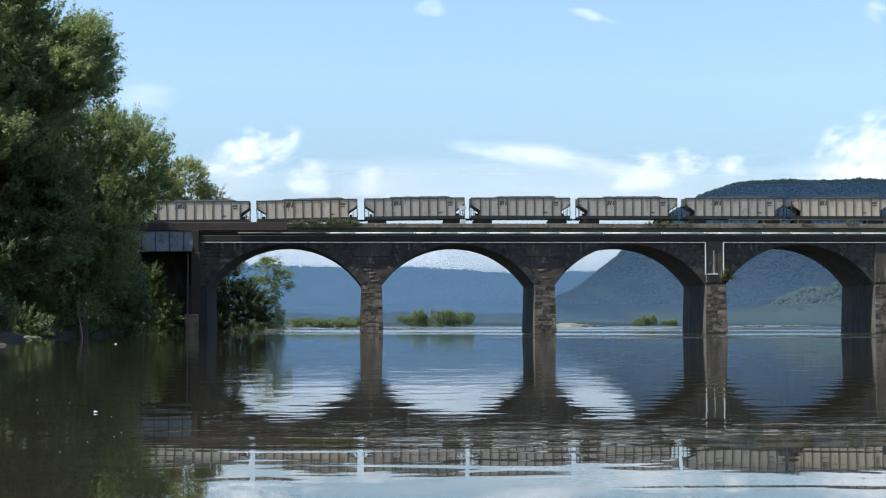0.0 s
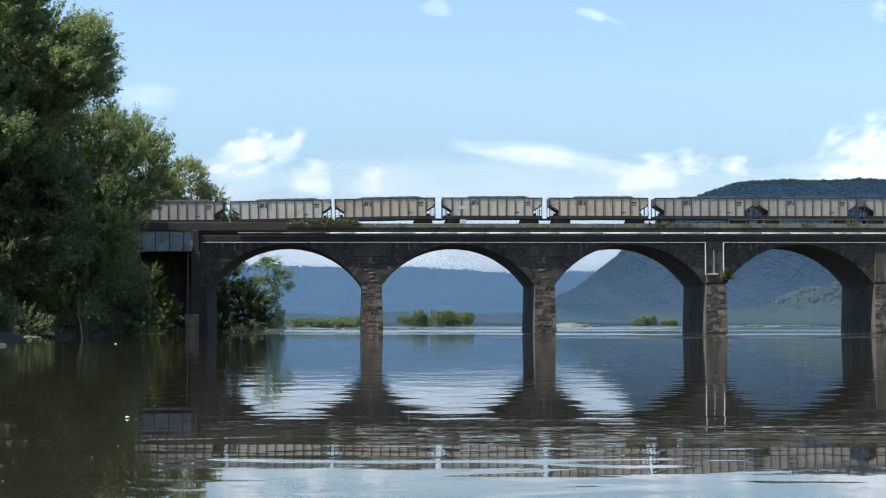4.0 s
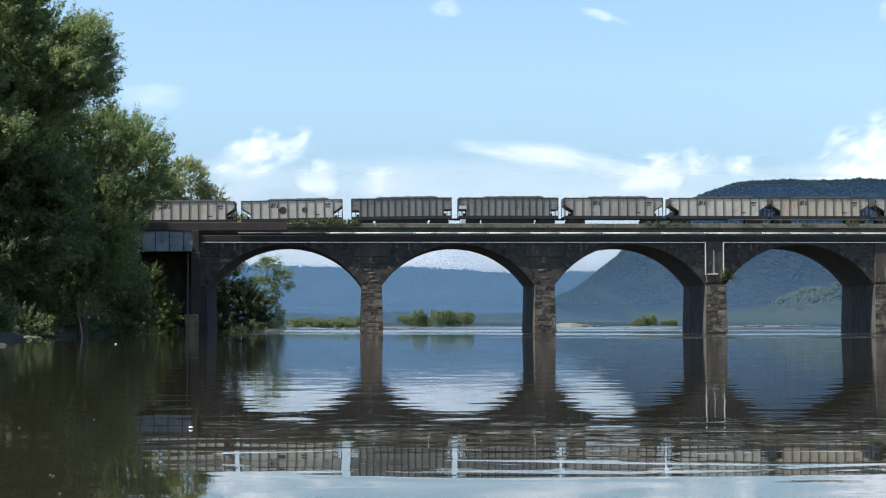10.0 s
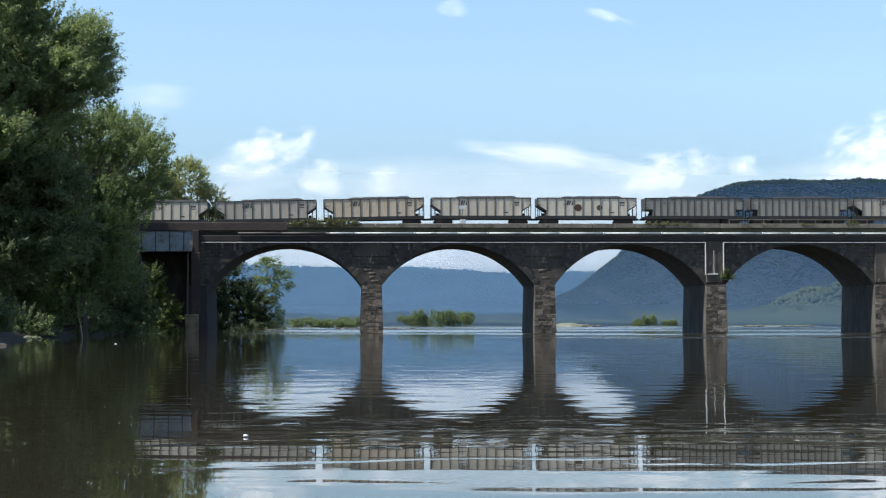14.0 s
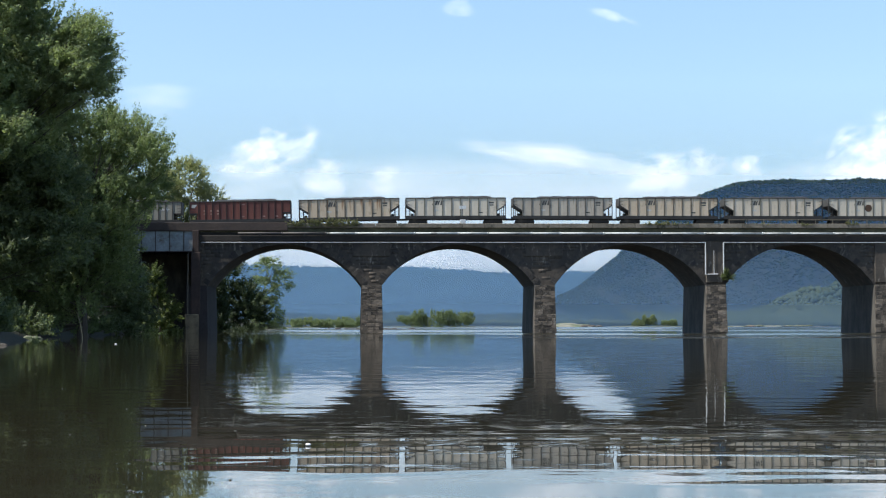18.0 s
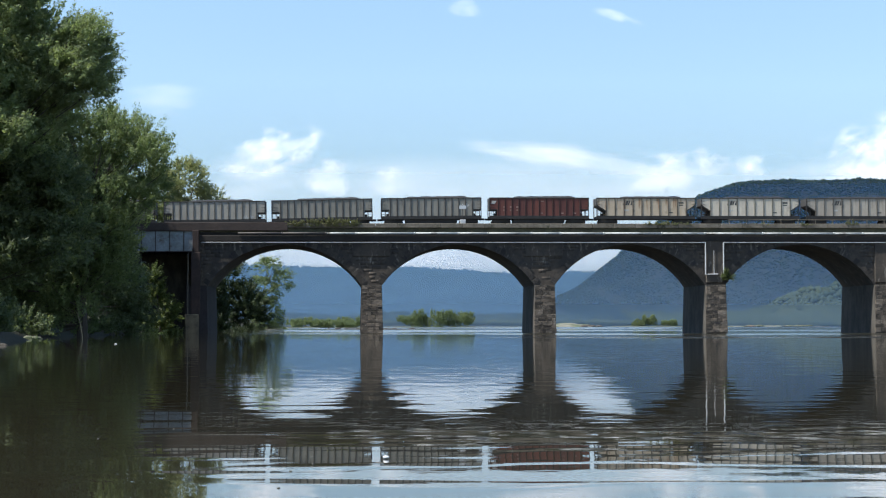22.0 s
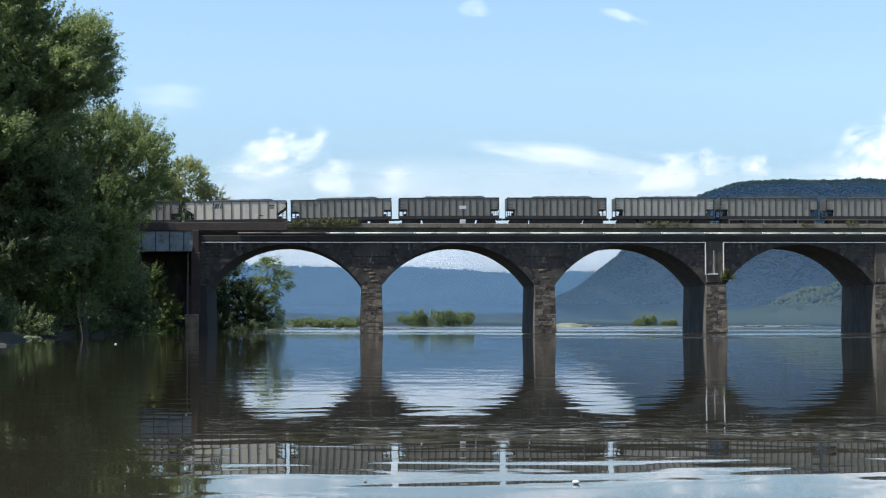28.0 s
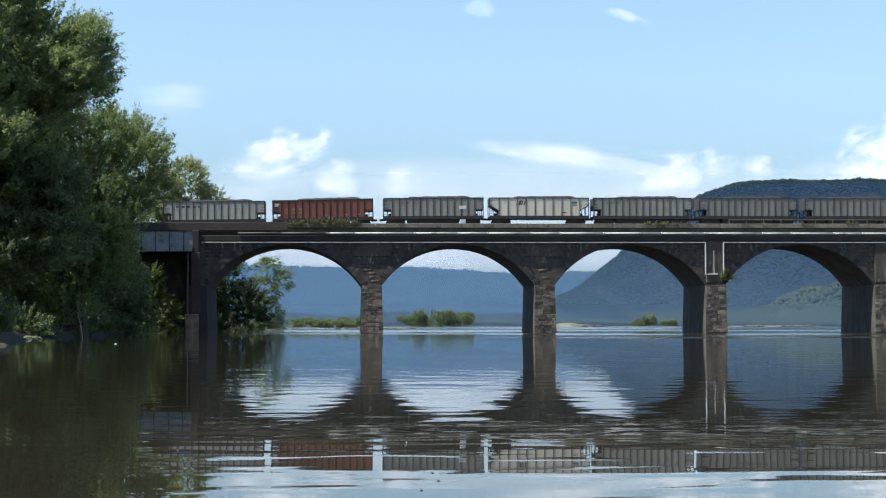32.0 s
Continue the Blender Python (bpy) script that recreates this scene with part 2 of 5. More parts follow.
WISP = cloud_material("cirrus_vapour", 0.95, 0.08, 1.2, 0.010, (0.25, 1, 1.8), 0.9, 0.75, 4.0)
LOW = cloud_material("low_cloud_haze", 0.97, -0.2, 1.2, 0.005, (0.4, 1, 1.2), 1.1, 0.62, 1.6)
# Added glow that lifts the low sky dimmed by the haze sheets
BAND = cloud_material("added_horizon_glow", 1.4, -0.2, 1.0, 0.005, (0.4, 1, 1.2), 1.1, 0.85, 1.2)
HIGH = cloud_material("small_high_vapour", 0.97, 0.05, 1.2, 0.02, (0.6, 1, 1.3), 0.95, 0.28, 3.8)
FAINT = cloud_material("thin_high_vapour", 0.97, -0.02, 1.4, 0.006, (0.4, 1, 1.6), 0.9, 0.47, 3.8)
# Sheet tints that put the bluish airlight of distance into colour
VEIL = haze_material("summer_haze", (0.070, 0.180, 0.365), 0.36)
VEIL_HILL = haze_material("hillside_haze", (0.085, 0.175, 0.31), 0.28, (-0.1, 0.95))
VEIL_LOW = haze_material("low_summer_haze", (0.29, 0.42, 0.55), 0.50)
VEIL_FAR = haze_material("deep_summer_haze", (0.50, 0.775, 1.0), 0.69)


# ---------------------------------------------------------------- mesh helpers
def link(name, bm, material, parent=None, label="", smooth=False):
    me = bpy.data.meshes.new(name)
    bmesh.ops.recalc_face_normals(bm, faces=bm.faces)
    if smooth:
        for f in bm.faces:
            f.smooth = True
    bm.to_mesh(me)
    bm.free()
    me.materials.append(material)
    ob = new(name, me)
    if parent:
        ob.parent = parent
    if label:
        ob["label"] = label
    return ob


def part(name, bm, material, parent, label="", smooth=False):
    return link(name, bm, material, parent, label, smooth)


def share(name, me, parent, m):
    """One more object on a mesh that stands already."""
    ob = new(name, me)
    ob.parent = parent
    ob.matrix_basis = m
    return ob


def box(bm, x0, x1, y0, y1, z0, z1, bevel=0.0):
    vs = [bm.verts.new((x, y, z)) for z in (z0, z1) for x, y in ((x0, y0), (x1, y0), (x1, y1), (x0, y1))]
    fs = [bm.faces.new([vs[i] for i in q]) for q in ((3, 2, 1, 0), (4, 5, 6, 7), (0, 1, 5, 4), (1, 2, 6, 5), (2, 3, 7, 6), (3, 0, 4, 7))]
    if bevel:
        es = list({e for f in fs for e in f.edges})
        bmesh.ops.bevel(bm, geom=es, offset=bevel, segments=1, affect="EDGES", profile=0.5)
    return bm


def slab(bm, outline, y0, y1):
    """An outline in the x-z plane, given thickness along y."""
    a = [bm.verts.new((x, y0, z)) for x, z in outline]
    b = [bm.verts.new((x, y1, z)) for x, z in outline]
    n = len(a)
    bm.faces.new(a)
    bm.faces.new(b[::-1])
    for i in range(n):
        bm.faces.new((a[i], b[i], b[(i + 1) % n], a[(i + 1) % n]))
    return bm


def tube(bm, points, radii, sides=8):
    """A round bar along the points."""
    rings = []
    for i, p in enumerate(points):
        a, b = points[max(i - 1, 0)], points[min(i + 1, len(points) - 1)]
        d = (Vector(b) - Vector(a)).normalized()
        u = d.cross(Vector((0, 0, 1)) if abs(d.z) < 0.9 else Vector((1, 0, 0))).normalized()
        v = d.cross(u)
        rings.append([bm.verts.new(Vector(p) + (u * math.cos(k * math.tau / sides) + v * math.sin(k * math.tau / sides)) * radii[i]) for k in range(sides)])
    for r, s in zip(rings, rings[1:]):
        for k in range(sides):
            bm.faces.new((r[k], r[(k + 1) % sides], s[(k + 1) % sides], s[k]))
    bm.faces.new(rings[0][::-1])
    bm.faces.new(rings[-1])
    return bm


def mesh_from_arrays(name, verts, faces):
    """A mesh of equal-sided faces from two arrays."""
    me = bpy.data.meshes.new(name)
    n, k = faces.shape
    me.vertices.add(len(verts))
    me.vertices.foreach_set("co", np.ascontiguousarray(verts, dtype=np.float32).ravel())
    me.loops.add(n * k)
    me.loops.foreach_set("vertex_index", np.ascontiguousarray(faces, dtype=np.int32).ravel())
    me.polygons.add(n)
    me.polygons.foreach_set("loop_start", np.arange(0, n * k, k, dtype=np.int32))
    me.update(calc_edges=True)
    return me


def grid_mesh(name, xs, ys, height):
    gx, gy = np.meshgrid(xs, ys)
    gz = height(gx, gy)
    v = np.stack([gx, gy, gz], -1).reshape(-1, 3)
    nx, ny = len(xs), len(ys)
    i = (np.arange(ny - 1)[:, None] * nx + np.arange(nx - 1)[None, :]).ravel()
    me = mesh_from_arrays(name, v, np.stack([i, i + 1, i + 1 + nx, i + nx], -1))
    me.polygons.foreach_set("use_smooth", np.ones(len(i), dtype=bool))
    return me


def waves(x, y, size, seed, octaves=4):
    """A smooth random field of about -1 to 1, summed from turned sine waves."""
    rng = np.random.RandomState(seed)
    out = np.zeros_like(x, dtype=float)
    for o in range(octaves):
        for _ in range(4):
            a, ph = rng.uniform(0, math.tau), rng.uniform(0, math.tau)
            k = math.tau / (size / 2 ** o) * rng.uniform(0.7, 1.3)
            out += np.sin((x * math.cos(a) + y * math.sin(a)) * k + ph) * 0.32 / 1.7 ** o
    return out


def ease(v):
    v = np.clip(v, 0, 1)
    return v * v * (3 - 2 * v)


# ---------------------------------------------------------------- ground, water, hills, sky
def shore(y):
    """Where the bank meets the river, along x."""
    return -22.0 - 7.0 * ease((y - 100) / 50) + 9.0 * ease((y - 255) / 70) + 0.8 * np.sin(y * 0.11) + 0.4 * np.sin(y * 0.31) - 18 * ease((60 - y) / 60) - 300 * ease((y - 430) / 200)


def ground_height(x, y):
    bank = np.clip(shore(y) - x, -30, 60)
    z = np.where(bank > 0, 2.6 * (1 - np.exp(-bank / 4.0)) + 0.02 * bank, np.maximum(bank * 0.35, -1.6))
    far = np.clip((y - 1090 - 60 * np.sin(x * 0.006)) / 60, 0, 1)
    z = np.maximum(z, -1.6 + 3.4 * ease(far))
    behind = ease((-3.0 - y) / 6.0)
    z = np.maximum(z, -1.6 + 3.2 * behind)
    east = ease((x - 900) / 60)
    z = np.maximum(z, -1.6 + 5.0 * east)
    return z + 0.15 * waves(x, y, 14, 3, 2) * (z > -1.2)


gx = np.unique(np.r_[np.linspace(-3000, -120, 30), np.arange(-120, 0, 1.6), np.linspace(0, 300, 40), np.linspace(300, 3000, 60)])
gy = np.unique(np.r_[np.linspace(-400, -20, 12), np.arange(-20, 60, 2.5), np.arange(60, 460, 2.5), np.linspace(460, 1000, 30), np.linspace(1000, 1300, 30), np.linspace(1300, 4900, 40)])
ground = new("ground", grid_mesh("ground", gx, gy, ground_height))
ground.data.materials.append(EARTH)
tagged(ground, "earth river bank and bed under the trees", "ground", kind="structure")

water = new("water", grid_mesh("water", np.array([-500.0, 0, 1000]), np.array([-20.0, 200, 1220]), lambda x, y: x * 0))
water.data.materials.append(WATER)
tagged(water, "calm dark river water with soft ripples and reflections", "river", kind="structure")


def riffle(x0, x1, y0, y1, step, seed):
    """A ragged streak of wind-ruffled water: rows of small waves that rise out of the calm river."""
    xs, ys = np.linspace(x0, x1, 110), np.arange(y0, y1, step / 2)
    row = np.arange(len(ys)) % 2
    rng = np.random.RandomState(seed)
    w = np.interp(xs, np.linspace(x0, x1, 16), rng.uniform(0.45, 1.0, 16)) * np.clip((xs - x0) / 14, 0, 1) * np.clip((x1 - xs) / 14, 0, 1)
    mid, half = (y0 + y1) / 2, (y1 - y0) / 2

    def height(x, y):
        inside = np.clip((np.interp(x, xs, w) * half - np.abs(y - mid)) / (0.2 * half), 0, 1)
        crest = np.interp(y, ys, row) * (0.7 + 0.5 * waves(x, y, 40, seed, 3))
        return (0.034 * step * crest + 0.006) * inside - 0.012 * (1 - inside)

    ob = new("water_streak", grid_mesh("water_streak", xs, ys, height))
    ob.data.polygons.foreach_set("use_smooth", np.zeros(len(ob.data.polygons), dtype=bool))
    ob.data.materials.append(RIFFLE)
    return tagged(ob, "pale streak of wind-ruffled river water", "water streak", kind="structure")


riffle(9, 190, 141, 160, 0.9, 4)
riffle(-16, 40, 200, 226, 1.2, 5)
riffle(-34, 330, 255, 400, 2.0, 6)
riffle(-34, 380, 390, 1000, 4.0, 7)
riffle(14, 88, 170, 226, 1.2, 9)
riffle(-15, 30, 244, 290, 1.4, 10)


HILL_X = [200, 225, 251, 272, 288, 303, 316, 332, 380, 429, 465, 508, 700, 1000, 1900]
HILL_Z = [8, 27, 37, 46, 57, 69, 79, 93, 132.5, 162.5, 174.5, 178, 180, 175, 145]


def hill_right(x, y):
    bearing = x * 2000 / np.maximum(y, 2000)
    line = np.interp(bearing, HILL_X, HILL_Z)
    rise = ease((y - 1330 + 60 * waves(x, y, 400, 11, 2)) / 640)
    fold = waves(x, y, 170, 8, 3) * 10 * np.clip((2000 - y) / 300, 0, 1) * np.clip((x - 250) / 150, 0, 1)
    return line * rise + fold * rise - 3


def hill_far(x, y):
    ridge = 124 + 11 * ease((170 - x) / 380) + 5 * np.sin(x * 0.004 + 1.0) + 4 * np.sin(x * 0.013) - 0.008 * x
    return ridge * ease((y - 3000) / 800) - 3


def canopy(name, material, xs, ys, height, count, size, seed, keep=None, squash=0.7, rough=(0.5, 1.45)):
    """Tree crowns of a wood seen from afar: many uneven lumps standing on the slope."""
    rng = np.random.RandomState(seed)
    bm = bmesh.new()
    bmesh.ops.create_uvsphere(bm, u_segments=4, v_segments=2, radius=1.0)
    bmesh.ops.triangulate(bm, faces=bm.faces)
    bm.verts.ensure_lookup_table()
    ball = np.array([v.co[:] for v in bm.verts])
    tris = np.array([[v.index for v in f.verts] for f in bm.faces])
    bm.free()
    x, y = rng.uniform(*xs, count), rng.uniform(*ys, count)
    if keep:
        k = keep(x, y)
        x, y = x[k], y[k]
    n = len(x)
    s = size * rng.uniform(0.4, 1.0, n) ** 1.3 * 1.7
    z = height(x, y) + s * 0.25
    lump = ball[None] * rng.uniform(*rough, (n, len(ball), 1))
    v = lump * np.stack([s, s, s * squash], -1)[:, None, :] + np.stack([x, y, z], -1)[:, None, :]
    f = tris[None] + (np.arange(n) * len(ball))[:, None, None]
    ob = new(name, mesh_from_arrays(name, v.reshape(-1, 3), f.reshape(-1, 3)))
    ob.data.polygons.foreach_set("use_smooth", np.ones(n * len(tris), dtype=bool))
    ob.data.materials.append(material)
    return ob


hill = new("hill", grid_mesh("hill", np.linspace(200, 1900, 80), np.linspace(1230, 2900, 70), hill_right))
hill.data.materials.append(FOREST_GAP_SHADE)
tagged(hill, "steep wooded hill rising beyond the river", "hill", kind="structure")
tagged(canopy("hill_forest", FOREST, (225, 790), (1290, 2060), hill_right, 60000, 1.4, 21, lambda x, y: x < 0.36 * y + 20, 0.5, (0.72, 1.22)), "dense dark green forest covering the near hill", "forest", kind="stuff")
tagged(canopy("hilltop_trees", FOREST, (235, 790), (1940, 2060), hill_right, 3400, 1.75, 27, None, 0.85, (0.75, 1.25)), "uneven treetops along the crest of the hill", "forest", kind="stuff")
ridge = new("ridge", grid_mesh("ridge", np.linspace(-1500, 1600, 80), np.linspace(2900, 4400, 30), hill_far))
ridge.data.materials.append(FOREST_GAP_SHADE)
tagged(ridge, "long blue wooded ridge on the horizon", "ridge", kind="structure")
tagged(canopy("ridge_forest", FOREST, (-600, 760), (3000, 3860), hill_far, 10000, 3.5, 22, None, 1.1), "hazy forest on the distant ridge", "forest", kind="stuff")
tagged(canopy("far_shore_woods", BELT, (-350, 240), (1400, 1560), lambda x, y: (y - 1400) * (0.05 + 0.02 * waves(x, y, 90, 41, 2)) + 1, 6000, 2.7, 23, None, 0.55, (0.6, 1.35)), "low belt of trees along the far shore", "woods", kind="stuff")
tagged(canopy("shore_scrub", BELT, (-350, 235), (1118, 1230), lambda x, y: 1.6 + 0 * x, 3600, 1.7, 26, None, 0.8, (0.6, 1.4)), "low pale scrub along the far shore", "scrub", kind="stuff")
tagged(canopy("hill_foot_woods", FOOT, (225, 560), (1120, 1340), lambda x, y: (y - 1120) * (0.03 + 0.035 * ease((x - 290) / 130)) + 0.3 + 3.2 * ease((y - 1160) / 90) * waves(x, y, 110, 31, 4), 9000, 2.3, 24, None, 0.75, (0.55, 1.4)), "light green trees along the foot of the hill", "woods", kind="stuff")


def spur(x, y):
    return (2 + 22 * ease((x - 268) / 150)) * ease((y - 1190) / 110) * (1 + 0.35 * waves(x, y, 90, 33, 3)) + 2


tagged(canopy("spur_woods", FOOT, (255, 500), (1195, 1312), spur, 5500, 2.6, 28, None, 0.75, (0.75, 1.25)), "hazy light green woods on a low spur of the hill", "woods", kind="stuff")


def mudbank(name, cx, cy, lx, ly, h, seed, label, stuff=None):
    xs, ys = np.linspace(-lx, lx, 40), np.linspace(-ly, ly, 24)
    f = lambda x, y: h * (1 - np.clip((x / lx) ** 2 + (y / ly) ** 2, 0, 1)) ** 0.6 * (1 + 0.5 * waves(x, y, 18, seed, 3)) - 0.12
    ob = new(name, grid_mesh(name, xs, ys, f))
    ob.location = (cx, cy, 0)
    ob.data.materials.append(stuff or MUD)
    return tagged(ob, label, "mud bank", kind="structure")


mudbank("mud_bank", -9, 560, 26, 14, 0.5, 3, "low weedy mud bank in the river", SILT)
mudbank("mud_bank", 36, 640, 44, 12, 0.45, 4, "long low weedy island with bushes", SILT)
mudbank("mud_bank", 3.4, 374, 11.5, 3.0, 0.42, 8, "low dark bar of silt and debris round the pier", BAR)
mudbank("mud_bank", 102, 760, 13, 16, 1.5, 5, "pale sandy spit below the hill")
mudbank("mud_bank", 166, 880, 34, 16, 0.5, 6, "low green island beyond the arches", SILT)
mudbank("mud_bank", 262, 1010, 38, 24, 0.6, 7, "pale gravel shore under the hill")

# distance haze, added as upright tinted sheets that thin out with height
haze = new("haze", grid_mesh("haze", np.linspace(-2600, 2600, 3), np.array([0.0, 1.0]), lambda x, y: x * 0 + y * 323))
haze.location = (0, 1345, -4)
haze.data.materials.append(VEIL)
tagged(haze, "blue-tinted sheet standing in for haze before the hills", "haze", kind="structure")
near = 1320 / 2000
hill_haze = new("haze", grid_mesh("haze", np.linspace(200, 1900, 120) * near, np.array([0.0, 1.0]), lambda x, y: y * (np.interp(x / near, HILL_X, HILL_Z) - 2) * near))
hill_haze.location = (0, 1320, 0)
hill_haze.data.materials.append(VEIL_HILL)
tagged(hill_haze, "blue-tinted sheet cut to the crest, standing in for hillside haze", "haze", kind="structure")
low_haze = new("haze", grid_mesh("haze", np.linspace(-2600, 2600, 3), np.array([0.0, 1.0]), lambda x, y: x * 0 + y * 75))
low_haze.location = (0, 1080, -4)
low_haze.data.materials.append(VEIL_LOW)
tagged(low_haze, "low pale blue sheet standing in for haze over the far shore", "haze", kind="structure")
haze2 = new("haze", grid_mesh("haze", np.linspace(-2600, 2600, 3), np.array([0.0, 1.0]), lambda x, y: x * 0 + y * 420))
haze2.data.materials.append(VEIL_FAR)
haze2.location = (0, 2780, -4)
tagged(haze2, "blue-tinted sheet standing in for haze before the far ridge", "haze", kind="structure")


def cloud(x, z, w, h, material, label, lean=0.0):
    """A far cloud, as a backdrop sheet bowed a little away from the river."""
    me = grid_mesh("cloud", np.linspace(-w / 2, w / 2, 9), np.linspace(-h / 2, h / 2, 5), lambda a, b: b)
    n = len(me.vertices)
    co = np.empty(n * 3, dtype=np.float32)
    me.vertices.foreach_get("co", co)
    co = co.reshape(-1, 3)
    co[:, 2] = co[:, 1]
    co[:, 1] = 30 * (co[:, 0] / w) ** 2
    me.vertices.foreach_set("co", co.ravel())
    ob = new("cloud", me)
    ob.matrix_basis = pose(x, 4450, z, 0, -math.degrees(math.atan(lean)), 0)
    ob.data.materials.append(material)
    return tagged(ob, label, "cloud", kind="structure")


def cloud_at(px, py, w, h, material, label, lean=0.0):
    """Place a cloud by its bearing: degrees right of the river's axis and degrees up."""
    x = 4450 * math.tan(radians(px))
    return cloud(x, 1.2 + math.hypot(4450, x) * math.tan(radians(py)), w, h, material, label, lean)


CLOUDS = [
    (cloud_at(-3.5, 6.0, 320, 150, CLOUD, "white ragged cumulus cloud", 0.3), 2.5),
    (cloud_at(-1.35, 5.1, 170, 120, CLOUD, "small white cumulus cloud"), 2.4),
    (cloud_at(0.7, 5.05, 130, 90, CLOUD, "small faint cumulus cloud"), 2.4),
    (cloud_at(2.9, 11.02, 120, 56, HIGH, "small white cloud high up"), 4.3),
    (cloud_at(8.6, 10.65, 180, 34, HIGH, "thin white cloud streak", -0.3), 3.1),
    (cloud_at(7.6, 5.8, 740, 105, WISP, "long thin white cloud streak", -0.12), 2.4),
    (cloud_at(10.6, 5.3, 360, 130, CLOUD, "bright white cloud above the bridge", 0.2), 2.4),
    (cloud_at(13.3, 5.4, 130, 80, CLOUD, "small white cloud beside the hill"), 2.4),
    (cloud_at(17.75, 5.75, 470, 245, CLOUD, "large bright cumulus cloud over the hill", 0.3), 2.0),
    (cloud_at(18.35, 5.35, 330, 190, CLOUD, "smaller bright cumulus cloud over the hill", 0.2), 2.0),
    (cloud_at(18.3, 10.6, 100, 90, HIGH, "small white cloud high up"), 3.6),
    (cloud_at(-7.0, 7.75, 330, 100, FAINT, "faint white cloud wisp"), 2.6),
    (cloud_at(-3.9, 5.35, 460, 170, FAINT, "faint haze round the cumulus cloud", 0.25), 2.5),
    (cloud_at(11.2, 5.0, 900, 120, FAINT, "thin white haze under the clouds", 0.06), 2.4),
    (cloud_at(16.2, 5.3, 330, 110, FAINT, "faint white cloud beside the large one", 0.2), 2.2),
    (cloud_at(1.4, 4.75, 420, 100, FAINT, "faint low cloud above the train"), 2.4),
    (cloud_at(4.5, 3.8, 2500, 360, LOW, "pale haze of low cloud on the horizon"), 1.5),
    # glowing band added to whiten the sky seen through the arches
    (cloud_at(2.0, 2.25, 2900, 150, BAND, "glowing band added to brighten the sky behind the far ridge"), 1.5),
]


# ---------------------------------------------------------------- trees
def leaves(rng, centres, axes, radii, per, size):
    """Leaf blades in tufts: each tuft is a stretched cloud of small bent blades."""
    n = len(centres)
    idx = np.repeat(np.arange(n), per)
    m = len(idx)
    d = rng.normal(size=(m, 3))
    d /= np.linalg.norm(d, axis=1)[:, None]
    d *= rng.uniform(0.25, 1.0, (m, 1)) ** 0.6
    ax = axes[idx]
    along = np.sum(d * ax, 1)[:, None] * ax
    pos = centres[idx] + (d - along) * np.minimum(radii[idx], radii.mean() * 1.15)[:, None] * 0.5 + along * radii[idx][:, None] * 1.8
    nrm = d + np.array([-0.22, -0.15, 0.42]) + rng.normal(scale=0.6, size=(m, 3))
    nrm /= np.linalg.norm(nrm, axis=1)[:, None]
    u = np.cross(nrm, ax + rng.normal(scale=0.5, size=(m, 3)))
    u /= np.linalg.norm(u, axis=1)[:, None] + 1e-6
    v = np.cross(nrm, u)
    s = size * rng.uniform(0.6, 1.4, (m, 1))
    quad = np.stack([pos - v * s, pos + u * s * 0.4 - nrm * s * 0.12, pos + v * s, pos - u * s * 0.4 - nrm * s * 0.12], 1)
    return quad.reshape(-1, 3), np.arange(m * 4).reshape(-1, 4)


